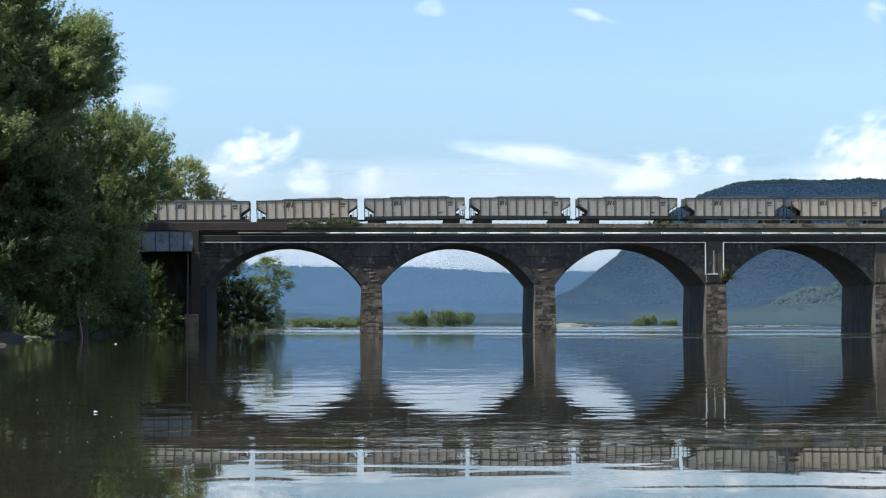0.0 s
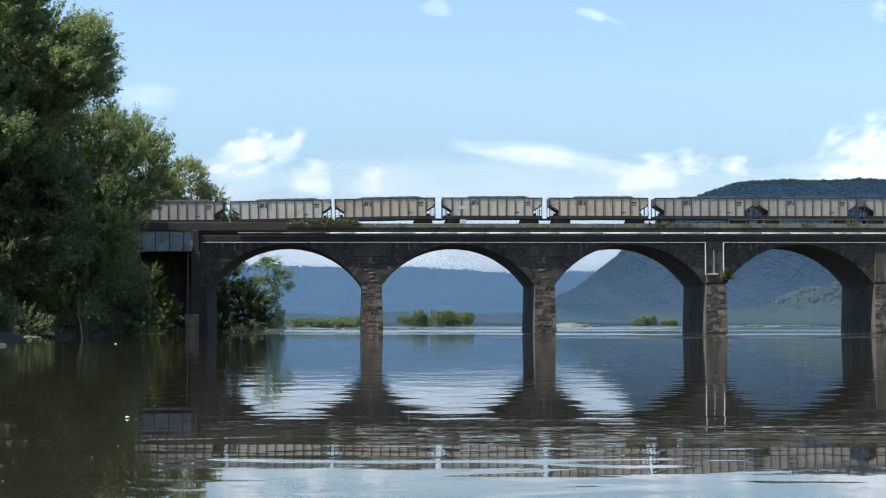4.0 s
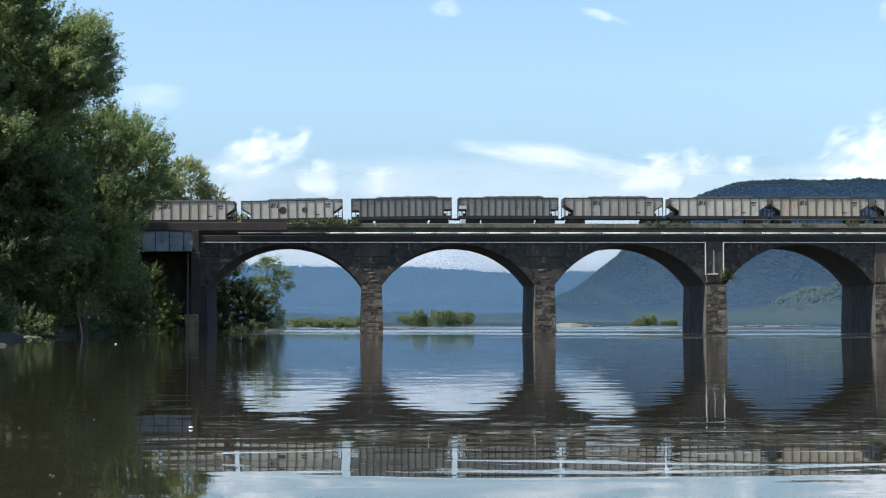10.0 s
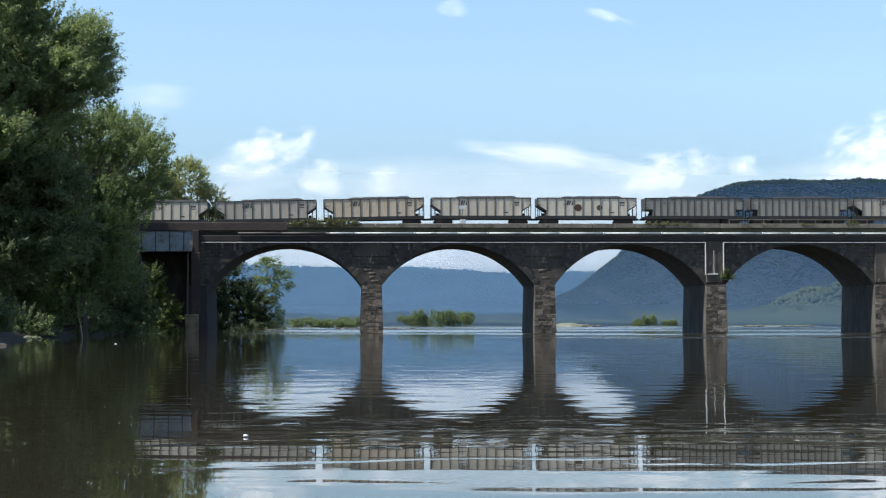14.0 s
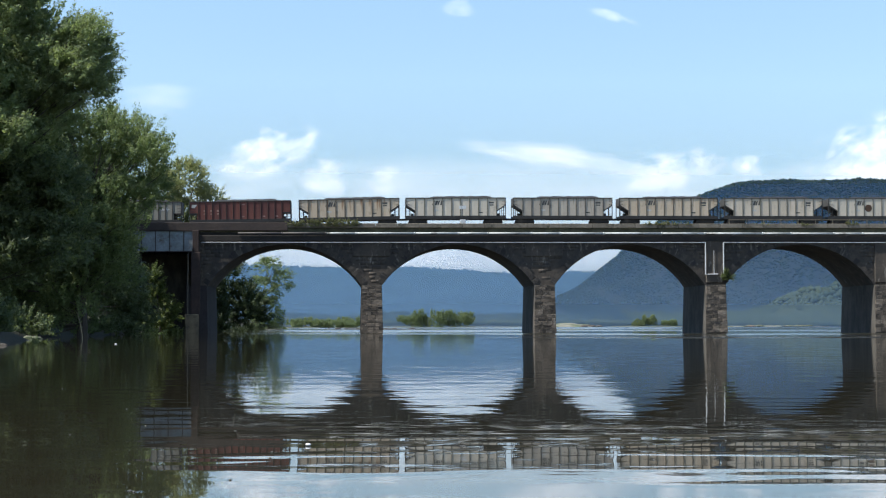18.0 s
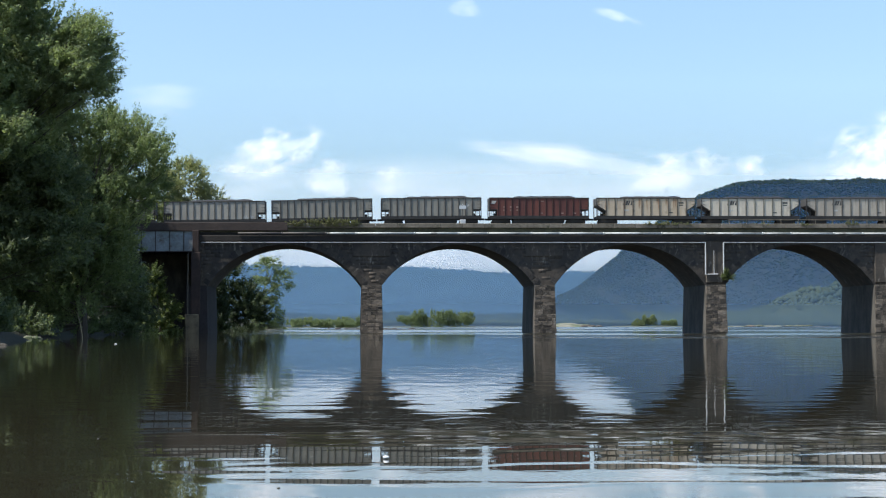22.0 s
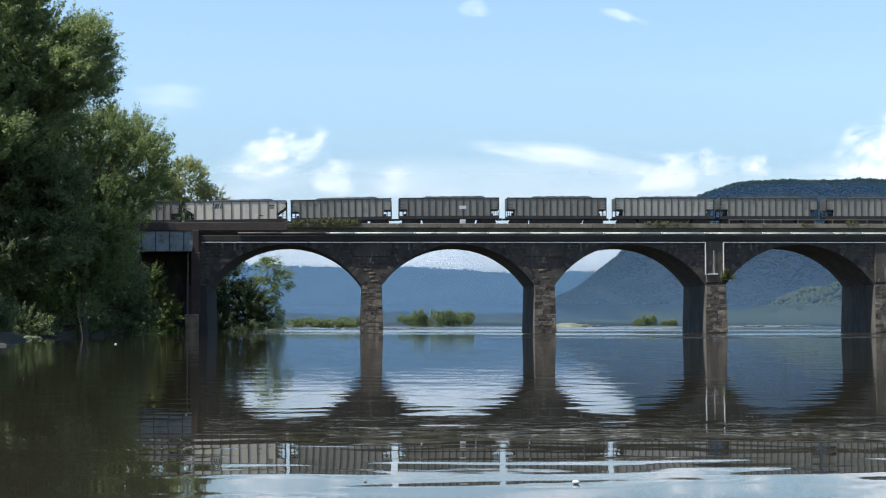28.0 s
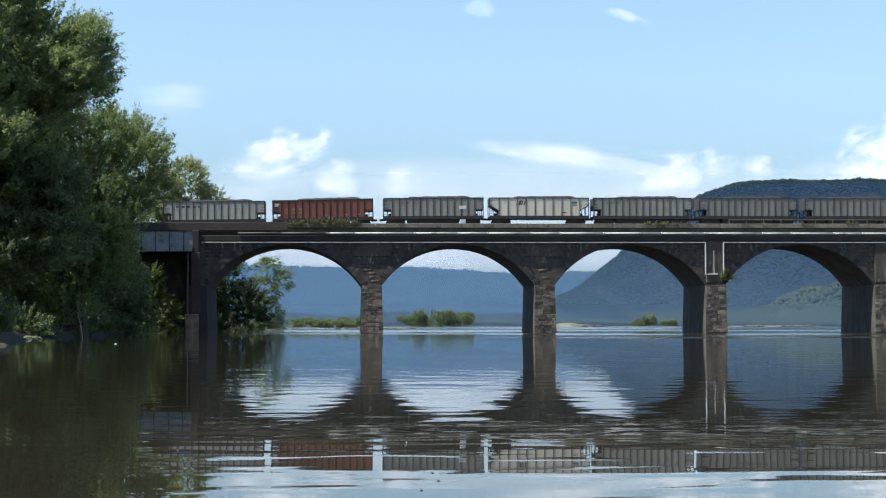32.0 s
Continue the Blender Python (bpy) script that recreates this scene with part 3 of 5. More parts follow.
def tree(name, x, y, height, lobes, seed, material, label, tufts=420, per=120, size=0.17, tuft=1.0, trunk=0.45, lean=(0, 0), category="tree", base=None, sweep=(0.0, 0.35)):
    """A tree: tapered trunk, limbs to its crown lobes, and leaf tufts round the lobes. Lobes: x, y, z, rx, ry, rz from the trunk's foot."""
    rng = np.random.RandomState(seed)
    root = new(name)
    z0 = float(ground_height(np.array([float(x)]), np.array([float(y)]))[0]) if base is None else base
    root.location = (x, y, z0 - 0.05)
    bm = bmesh.new()
    if trunk > 0.03:
        top = height * 0.8
        pts = [(lean[0] * k * k + 0.25 * math.sin(k * 5 + seed), lean[1] * k * k + 0.25 * math.cos(k * 4 + seed), top * k - 0.4) for k in np.linspace(0, 1, 9)]
        tube(bm, pts, [trunk * (1.25 - 1.1 * k) for k in np.linspace(0, 1, 9)], 9)
        for lx, ly, lz, rx, ry, rz in lobes:
            k = min(max((lz - 0.35 * rz) / top * 0.75, 0.15), 0.95)
            a = Vector((lean[0] * k * k, lean[1] * k * k, top * k))
            b = Vector((lx, ly, lz))
            for j in range(3 if len(lobes) < 12 else 1):
                e = b + Vector(rng.uniform(-0.6, 0.6, 3) * np.array([rx, ry, rz]))
                mid = a.lerp(e, 0.5) + Vector((0, 0, -0.06 * (e - a).length))
                tube(bm, [a, mid, e], [trunk * (0.35 if len(lobes) < 12 else 0.16), trunk * (0.2 if len(lobes) < 12 else 0.09), trunk * 0.04], 6)
    else:
        for j in range(5):
            lx, ly, lz, rx, ry, rz = lobes[j % len(lobes)]
            tube(bm, [(lx * 0.4, ly * 0.4, -0.2), (lx, ly, lz)], [0.06, 0.02], 5)
    wood = part("trunk" if trunk > 0.03 else "brushwood", bm, BARK, root, "grey-brown trunk and limbs" if trunk > 0.03 else "")
    if trunk <= 0.03:
        wood["kind"] = "stuff"
    cs, axs, rs = [], [], []
    vol = np.array([l[3] * l[4] * l[5] for l in lobes]) ** (2 / 3)
    for (lx, ly, lz, rx, ry, rz), share_of in zip(lobes, vol / vol.sum()):
        n = max(int(tufts * share_of), 4)
        d = rng.normal(size=(n, 3))
        d /= np.linalg.norm(d, axis=1)[:, None]
        d[:, 2] = np.where(d[:, 2] < -0.75, -d[:, 2], d[:, 2])
        r = rng.uniform(0.55, 1.0, (n, 1)) ** 0.5 * rng.uniform(0.82, 1.10, (n, 1))
        c = np.array([lx, ly, lz]) + d * r * np.array([rx, ry, rz])
        out = c - np.array([lean[0] - 2.0 * (sweep[0] > 0), lean[1], 0]) * 1.0
        out[:, 2] = 0
        out /= np.linalg.norm(out, axis=1)[:, None] + 0.3
        a = d * (1 - 0.5 * (sweep[0] > 0)) + out * sweep[0] + np.array([0, 0, sweep[1]]) + rng.normal(scale=0.25, size=(n, 3))
        a /= np.linalg.norm(a, axis=1)[:, None]
        reach = np.where(rng.uniform(size=n) < 0.16 * (sweep[0] > 0), rng.uniform(1.3, 1.9, n), rng.uniform(0.6, 1.35, n))
        cs.append(c + a * (np.clip(reach - 1.3, 0, 1) * 1.6 * tuft)[:, None]), axs.append(a), rs.append(tuft * reach)
    v, f = leaves(rng, np.concatenate(cs), np.concatenate(axs), np.concatenate(rs), per, size)
    v[:, 2] = np.maximum(v[:, 2], 0.05)
    crown = new("crown", mesh_from_arrays("crown", v, f))
    crown.data.materials.append(material)
    crown.parent = root
    return tagged(root, label, category)


def clumped(lobes, count, size, seed, inner=0.45):
    """Break large crown lobes into many smaller leaf masses, as a tree's branches carry them."""
    r = np.random.RandomState(seed)
    out = []
    area = np.array([(l[3] * l[4] * l[5]) ** (2 / 3) for l in lobes])
    for (x, y, z, rx, ry, rz), a in zip(lobes, area / area.sum()):
        for _ in range(max(int(count * a), 2)):
            d = r.normal(size=3)
            d /= np.linalg.norm(d)
            k = r.uniform(inner, 0.98)
            s = size * r.uniform(0.65, 1.25)
            out.append((x + d[0] * k * (rx - s * 0.5), y + d[1] * k * (ry - s * 0.5), z + d[2] * k * (rz - s * 0.4), s * 1.1, s * 1.1, s * 0.8))
    return out


A_LOBES = [(0.4, 1, 27.4, 3.2, 4.5, 2.8), (3.5, -1, 25.2, 3.2, 4, 2.7), (2.6, -3.6, 22.6, 3.8, 3.6, 2.6), (7.5, -1.5, 20.3, 4.4, 4.5, 2.5), (3.0, -5, 18.6, 4.2, 4.2, 2.8), (7.2, -2.5, 17.6, 5.0, 4.5, 3.0), (2, -5, 13.0, 5, 4.5, 2.8), (4.0, -2.5, 15.2, 5, 4.5, 3.2), (0, -1, 10, 4, 4, 3)]
tree("tree", -29, 125, 31, clumped(A_LOBES, 240, 1.6, 3, 0.5), 1, LEAF_TALL, "tall dense maple with olive green leaves on the bank", 6000, 54, 0.111, 0.47, 0.6, (2, 0), sweep=(0.9, 0.55))
B_LOBES = [(6.0, 0, 18.0, 3.9, 4.5, 3.6), (3.0, 0, 21.0, 4.2, 5, 3.6), (-2, 0, 20.4, 5, 5, 4.6), (3.4, -2, 13.4, 5, 4.5, 4), (-6, 0, 16, 6, 6, 6), (1.3, -1, 10, 4.6, 5, 5), (0.0, -1, 4.6, 4.6, 4.5, 4.6), (-6, -1, 8, 7, 6, 7.5)]
tree("tree", -26, 160, 21, clumped(B_LOBES, 190, 1.6, 4, 0.5), 2, LEAF_MID, "broad green tree hanging over the water", 4300, 48, 0.12, 0.48, 0.5, (1, 0), sweep=(0.35, 0.75))
# lower part of the maple in darker leaves, its shade put into the colour
tree("tree", -27.5, 124, 14, clumped([(3, -2, 7, 5.5, 5, 5.5), (-3, -1, 9, 6, 6, 6), (4, -2, 10.5, 4.5, 4.5, 3)], 60, 1.9, 9), 15, LEAF_DEEP, "dark-leaved tree standing in for the maple's shaded lower part", 620, 100, 0.17, 1.0, 0.35)
# three trees added out of view, only to shade the bank and lower crowns
tree("tree", -38.5, 111, 19, [(0, 0, 13, 5.5, 8, 5.5), (0, 0, 7, 6, 7, 6)], 13, LEAF_DEEP, "tall tree added out of view to shade the maple's lower crown", 300, 66, 0.34, 1.6, 0.5)
tree("tree", -29.8, 106, 17, [(0, 0, 12, 4.4, 6, 4.5), (0, 0, 6, 4.2, 6, 5)], 16, LEAF_DEEP, "low tree added out of view to shade the near bank", 240, 60, 0.3, 1.4, 0.35)
tree("tree", -35, 157, 29, [(0, 0, 20, 8, 8, 9), (3, 0, 9, 8, 8, 8)], 3, LEAF_DEEP, "tall tree added behind the maple to shade the broad tree", 300, 70, 0.28, 1.4, 0.5)
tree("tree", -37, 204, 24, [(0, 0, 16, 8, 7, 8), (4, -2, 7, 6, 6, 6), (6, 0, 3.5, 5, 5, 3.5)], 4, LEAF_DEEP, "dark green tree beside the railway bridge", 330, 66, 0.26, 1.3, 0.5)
# added behind the broad tree to keep sun off the girder end
tree("tree", -39, 214, 19, [(0, 0, 13, 5.5, 6, 6), (0, 0, 6, 5.5, 6, 6), (-6, 0, 10, 6, 6, 7)], 11, LEAF_DEEP, "hidden tree added to shade the bank by the girder span", 300, 70, 0.24, 1.4, 0.5)
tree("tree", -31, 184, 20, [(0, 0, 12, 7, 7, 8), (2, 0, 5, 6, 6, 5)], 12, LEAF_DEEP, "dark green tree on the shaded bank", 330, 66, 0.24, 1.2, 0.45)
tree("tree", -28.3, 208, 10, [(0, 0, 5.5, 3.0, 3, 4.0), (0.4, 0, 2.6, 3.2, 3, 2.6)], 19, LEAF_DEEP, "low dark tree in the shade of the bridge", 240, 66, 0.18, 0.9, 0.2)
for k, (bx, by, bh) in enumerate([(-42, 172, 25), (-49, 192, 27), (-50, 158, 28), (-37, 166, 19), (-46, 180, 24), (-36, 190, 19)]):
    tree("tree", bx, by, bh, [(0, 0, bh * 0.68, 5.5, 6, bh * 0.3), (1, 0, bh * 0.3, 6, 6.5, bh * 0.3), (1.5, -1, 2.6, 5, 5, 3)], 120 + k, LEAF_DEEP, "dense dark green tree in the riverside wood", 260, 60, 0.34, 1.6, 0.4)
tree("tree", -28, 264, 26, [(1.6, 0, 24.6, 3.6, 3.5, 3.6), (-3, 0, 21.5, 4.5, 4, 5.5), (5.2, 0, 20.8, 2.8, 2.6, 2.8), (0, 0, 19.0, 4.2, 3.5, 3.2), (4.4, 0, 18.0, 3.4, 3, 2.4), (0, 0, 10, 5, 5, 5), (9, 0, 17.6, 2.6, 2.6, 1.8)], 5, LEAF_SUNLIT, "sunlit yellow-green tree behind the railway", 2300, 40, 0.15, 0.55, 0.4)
# hidden tree added so that its crown shades the abutment
tree("tree", -32.8, 222.2, 23, [(0, 2.5, 20.5, 2.8, 2.6, 3.4), (-3, 3.8, 19, 3.2, 2.3, 4.0)], 14, LEAF_DEEP, "hidden tree added to shade the abutment", 220, 90, 0.22, 1.1, 0.35)
tree("tree", -26.0, 223, 10, [(-0.6, 0, 8.6, 1.1, 1.4, 1.7), (-0.2, 0, 6.0, 1.4, 1.5, 1.8), (1.6, 0, 3.9, 1.8, 1.5, 1.4), (0.3, 0, 2.4, 1.9, 1.6, 1.5)], 6, LEAF_BRIGHT, "slim sunlit tree beside the girder span", 150, 80, 0.15, 0.6, 0.12)
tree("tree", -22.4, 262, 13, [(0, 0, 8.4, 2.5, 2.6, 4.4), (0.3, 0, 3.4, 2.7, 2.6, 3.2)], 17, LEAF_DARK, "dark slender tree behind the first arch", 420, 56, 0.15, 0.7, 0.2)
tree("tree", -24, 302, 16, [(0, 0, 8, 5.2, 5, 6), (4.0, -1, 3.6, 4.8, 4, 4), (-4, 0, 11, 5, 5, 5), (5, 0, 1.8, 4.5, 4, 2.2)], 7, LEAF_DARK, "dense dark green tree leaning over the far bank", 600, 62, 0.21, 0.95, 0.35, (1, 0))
tree("tree", -19.5, 336, 17, [(2.5, 0, 13.6, 3.0, 2.4, 1.8), (5.2, 0, 10.4, 2.4, 2.4, 2.6), (1.5, 0, 8.5, 3.6, 3, 3.2), (2.2, 0, 4, 3.8, 3, 3.6), (2.2, 0, 1.2, 4.2, 3, 2.0)], 8, LEAF_MID, "open-crowned tree by the water beyond the arch", 620, 52, 0.13, 0.55, 0.25, (4, 0), sweep=(0.5, -0.25))
for k, (bx, by, bh, bw, mat) in enumerate([(-23.9, 110, 1.7, 0.8, LEAF_DEEP), (-24.6, 113, 2.2, 1.6, LEAF_DEEP), (-27.5, 126, 2.2, 2.2, LEAF_DEEP), (-25.4, 226, 3.2, 1.5, LEAF_BRIGHT), (-23.8, 226.4, 1.8, 1.0, LEAF_MID), (-29.5, 224, 2.2, 2.4, LEAF_MID), (-29.5, 148, 2.2, 3.0, LEAF_DEEP),
                                           (-29, 176, 2.4, 3.4, LEAF_DEEP), (-28.5, 196, 2.4, 3.4, LEAF_DEEP), (-26.5, 218, 1.8, 2.2, LEAF_MID), (-19.5, 285, 2.2, 2.6, LEAF_DARK), (-20.5, 300, 2.4, 2.6, LEAF_DARK), (-19.0, 318, 2.0, 2.4, LEAF_DARK), (-18.3, 338, 2.2, 2.4, LEAF_DARK), (-23, 276, 3.0, 3.0, LEAF_DARK), (-33.5, 250, 6.0, 3.5, LEAF_DEEP), (-31.2, 247, 3.0, 2.5, LEAF_DEEP)]):
    tree("bush", bx, by, bh, [(0, 0, bh * 0.5, bw, bw, bh * 0.55), (bw * 0.6, 0.3, bh * 0.35, bw * 0.6, bw * 0.6, bh * 0.4)], 30 + k, mat, "low leafy bush at the water's edge", 62, 60, 0.135, 0.5, 0.0, category="bush")
for k, (bx, by, bh, bw) in enumerate([(-14, 556, 3.8, 6.5), (-6, 552, 3.0, 6.5), (0.5, 556, 4.4, 6.0), (25, 640, 6.6, 6.0), (31, 638, 8.6, 6.5), (37.5, 640, 8.0, 6.0), (43, 642, 6.8, 4.6), (155.5, 880, 5.0, 4.2),
                                      (161.5, 878, 7.6, 4.0), (172, 880, 4.2, 4.2)]):
    ri = np.random.RandomState(70 + k)
    lumps = [(bw * ri.uniform(-1.0, 1.0), bw * ri.uniform(-0.4, 0.4), bh * ri.uniform(0.18, 0.55), bw * ri.uniform(0.22, 0.42), bw * 0.35, bh * ri.uniform(0.22, 0.42)) for _ in range(14)]
    tree("bush", bx, by, bh, lumps, 50 + k, ISLAND, "ragged willow bush on a river island", 520, 24, 0.19, 0.42, 0.0, category="bush", base=0.2, sweep=(0.0, 1.1))


tree("bush", -22.1, 116, 1.0, [(0, 0, 0.45, 0.45, 0.4, 0.4), (0.5, 0.2, 0.3, 0.4, 0.3, 0.3)], 29, LEAF_MID, "small sunlit tuft of grass on the bank", 60, 40, 0.06, 0.2, 0.0, category="grass", sweep=(0.0, 1.2))


# driftwood, stones and twigs along the water
def rock(x, y, r, seed, label="weathered grey stone at the water's edge", z=0.0, mat=None):
    bm = bmesh.new()
    bmesh.ops.create_icosphere(bm, subdivisions=2, radius=1.0)
    for v in bm.verts:
        v.co *= 1 + 0.35 * noise.noise(v.co * 1.4 + Vector((seed * 3.1, 0, 0)))
        v.co = Vector((v.co.x * r * 1.5, v.co.y * r, v.co.z * r * 0.6))
    ob = link("rock", bm, mat or MUD)
    ob.location = (x, y, z)
    return tagged(ob, label, "rock")


rr = random.Random(3)
rock(-19.9, 95, 0.22, 1, "rounded brown stone at the water's edge", 0.0, BARK)
rock(-26.3, 139, 0.35, 2)
rock(-27.2, 141, 0.5, 3)
# small pale object of unknown kind, given a stone's shape
rock(-14.4, 101.5, 0.055, 9, "small pale object breaking the surface", 0.02, CONDUIT)
for k in range(16):
    rock(rr.uniform(5, 18) if k % 2 else rr.uniform(-6, 3), rr.uniform(405, 430), rr.uniform(0.3, 0.75), 10 + k, "dark wet stone in the shallow river", -0.05, ABUTMENT)
for k in range(22):
    rock(rr.uniform(239, 251) if k < 10 else rr.uniform(262, 280), rr.uniform(983, 992), rr.uniform(0.5, 1.4), 40 + k, "pale boulder on the far shore", 0.2)
for k in range(4):
    rock(rr.uniform(240, 244), rr.uniform(978, 984), rr.uniform(0.6, 1.0), 70 + k, "rusty brown boulder on the far shore", 0.2, RUSTY_ROCK)


for k in range(6):
    rock(rr.uniform(106, 114), rr.uniform(745, 755), rr.uniform(0.7, 1.5), 90 + k, "grey-brown boulder heaped at the sandy spit", 0.3, BARK)


def house(x, y, z, w, d, h):
    """A small white house with a gabled roof, far off among trees."""
    root = tagged(new("house"), "small white house among the far trees", "house")
    root.location = (x, y, z)
    part("wall", box(bmesh.new(), -w / 2, w / 2, -d / 2, d / 2, -7.0, h), CONDUIT, root)
    roof = slab(bmesh.new(), [(-w / 2 - 0.4, h), (w / 2 + 0.4, h), (0, h + w * 0.35)], -d / 2 - 0.4, d / 2 + 0.4)
    part("roof", roof, DARK_STEEL, root, "dark gabled roof")
    for wx in (-w / 4, w / 4):
        part("window", box(bmesh.new(), wx - 0.4, wx + 0.4, -d / 2 - 0.03, -d / 2 + 0.05, h * 0.4, h * 0.8), DARK_STEEL, root)
    return root


house(-56, 1388, 7.0, 5.0, 6.0, 3.0)
house(-63, 1390, 3.6, 4.5, 6.0, 2.6)
house(-47, 1392, 2.4, 4.5, 5.0, 2.4)
log = tube(bmesh.new(), [(0, 0, 0.1), (2.5, 0.4, 0.22), (5.2, 0.3, 0.15), (7.4, 1.0, 0.3)], [0.22, 0.2, 0.15, 0.08], 8)
tube(log, [(4.0, 0.3, 0.18), (4.8, -0.5, 0.6)], [0.08, 0.03], 6)
log = link("driftwood_log", log, MUD)
log.location = (-21.0, 322, 0)
tagged(log, "bleached driftwood log lying along the bank", "log")
twig = tube(bmesh.new(), [(0.25, 0, -1.4), (0.03, 0.0, 0.4), (-0.13, 0.1, 1.2), (-0.45, 0.1, 2.35)], [0.03, 0.028, 0.022, 0.008], 6)
tube(twig, [(-0.13, 0.1, 1.2), (-0.08, 0.15, 1.6)], [0.012, 0.006], 5)
twig = link("dead_branch", twig, MUD)
twig.location = (-23.2, 143, 0)
tagged(twig, "bare pale dead branch leaning out of the water", "branch")

# ---------------------------------------------------------------- bridge
FRONT, BACK = 228.0, 242.8
PITCH, PIER0 = 24.14, -21.3
GRADE = 0.0025          # the line climbs away from the land end
HALF = 10.62            # half the clear span
SPRING, CROWN, WALL_TOP = 6.7, 12.4, 12.85
RAD = (HALF ** 2 + (CROWN - SPRING) ** 2) / (2 * (CROWN - SPRING))
ZC = CROWN - RAD
BAYS, NEAR_BAYS = 18, 4
bridge = tagged(new("railway_bridge"), "long dark stone arch railway bridge standing in the river", "bridge")
BRIDGE_AT = pose(PIER0, FRONT, -0.118, 0, -math.degrees(GRADE), 0)
bridge.matrix_basis = BRIDGE_AT


def arc(u):
    """Height of the arch's underside, u metres from its middle."""
    return ZC + math.sqrt(RAD * RAD - u * u)


def bay_mesh():
    """Wall, vault and back of one bay, from pier middle to pier middle."""
    bm = bmesh.new()
    us = [HALF * math.sin(math.pi / 2 * k / 18) for k in range(-18, 19)]
    mid = PITCH / 2
    low = [(mid + u, arc(u)) for u in us]
    for y in (0.0, BACK - FRONT):
        lo = [bm.verts.new((x, y, z)) for x, z in low]
        hi = [bm.verts.new((x, y, WALL_TOP)) for x, z in low]
        for i in range(len(low) - 1):
            bm.faces.new((lo[i], lo[i + 1], hi[i + 1], hi[i]))
        for x, i in ((0.0, 0), (PITCH, -1)):
            a, b = bm.verts.new((x, y, SPRING)), bm.verts.new((x, y, WALL_TOP))
            bm.faces.new((a, lo[i], hi[i], b))
    for (x0, z0), (x1, z1) in zip(low, low[1:]):
        q = [bm.verts.new(c) for c in ((x0, 0, z0), (x1, 0, z1), (x1, BACK - FRONT, z1), (x0, BACK - FRONT, z0))]
        bm.faces.new(q)
    bmesh.ops.remove_doubles(bm, verts=bm.verts, dist=0.001)
    return bm


def pier_mesh():
    """A battered pier with a stepped foot."""
    bm = bmesh.new()
    d = BACK - FRONT
    for w0, w1, p0, p1, z0, z1 in ((1.62, 1.40, 0.80, 0.45, -2.0, SPRING - 0.35), (1.40, 1.39, 0.45, 0.44, SPRING - 0.35, SPRING)):
        v = [bm.verts.new(c) for c in ((-w0, -p0, z0), (w0, -p0, z0), (w0, d + p0, z0), (-w0, d + p0, z0), (-w1, -p1, z1), (w1, -p1, z1), (w1, d + p1, z1), (-w1, d + p1, z1))]
        for q in ((3, 2, 1, 0), (4, 5, 6, 7), (0, 1, 5, 4), (1, 2, 6, 5), (2, 3, 7, 6), (3, 0, 4, 7)):
            bm.faces.new([v[i] for i in q])
    return bm


bay0 = part("arch_bay", bay_mesh(), STONE, bridge, "sooty stone spandrel and vault")
pier0 = part("pier", pier_mesh(), PIER_STONE, bridge, "battered stone pier standing in the water")
bay_obs, pier_obs = [bay0], [part("pier", pier_mesh(), ABUTMENT, bridge, "dark stone half pier at the abutment")]
pier0.location.x = PITCH
for k in range(1, BAYS):
    bay_obs.append(share("arch_bay", bay0.data, bridge, pose(k * PITCH, 0, 0)))
    pier_obs.append(pier0 if k == 1 else share("pier", pier0.data, bridge, pose(k * PITCH, 0, 0)))
pier_obs.append(share("pier", pier0.data, bridge, pose(BAYS * PITCH, 0, 0)))

LENGTH = BAYS * PITCH
D = BACK - FRONT
part("coping", box(bmesh.new(), -0.5, LENGTH, -0.45, D + 0.45, WALL_TOP, 13.62, 0.06), MORTAR, bridge, "projecting dark stone coping")


def sag(x):
    """How far the line dips towards the land end, x along the world."""
    return 0.66 * ease((16.0 - x) / 42.0)


part("deck", box(bmesh.new(), -0.5, LENGTH, 0.15, D - 0.15, 13.62, 14.1), MORTAR, bridge, "dark bridge deck")
for y0 in (0.15, D - 0.6):
    part("deck_edge", box(bmesh.new(), -0.5, LENGTH, y0, y0 + 0.45, 14.1, 14.75), MOSS, bridge, "mossy deck edge under the kerb")
STATIONS = np.r_[-420.0, -60.0, np.arange(-30.0, 50.0, 2.0), 60.0, LENGTH]
bed = new("ballast_bed", grid_mesh("ballast_bed", STATIONS[2:], np.array([0.6, 3.5, 8.0, 12.4, D - 0.6]), lambda x, y: 15.08 - sag(x + PIER0)))
bed.data.materials.append(BALLAST)
bed.parent = bridge
bed["label"] = "grey ballast bed"
curb = box(bmesh.new(), 0.02, 3.02, -0.28, 0.5, 14.72, 15.32, 0.03)
curb0 = part("kerb_stone", curb, CONCRETE, bridge, "weathered concrete kerb")
curb0.location.x = 12.5
for k in range(1, int((LENGTH - 12.5) / 3.04)):
    share("kerb_stone", curb0.data, bridge, pose(12.5 + 3.04 * k, 0, 0))
part("edge_beam", box(bmesh.new(), -9.5, 12.5, -0.35, 0.5, 14.3, 15.42, 0.04), RUST_BEAM, bridge, "rusty brown edge beam")
rng = random.Random(5)
x = 5.6
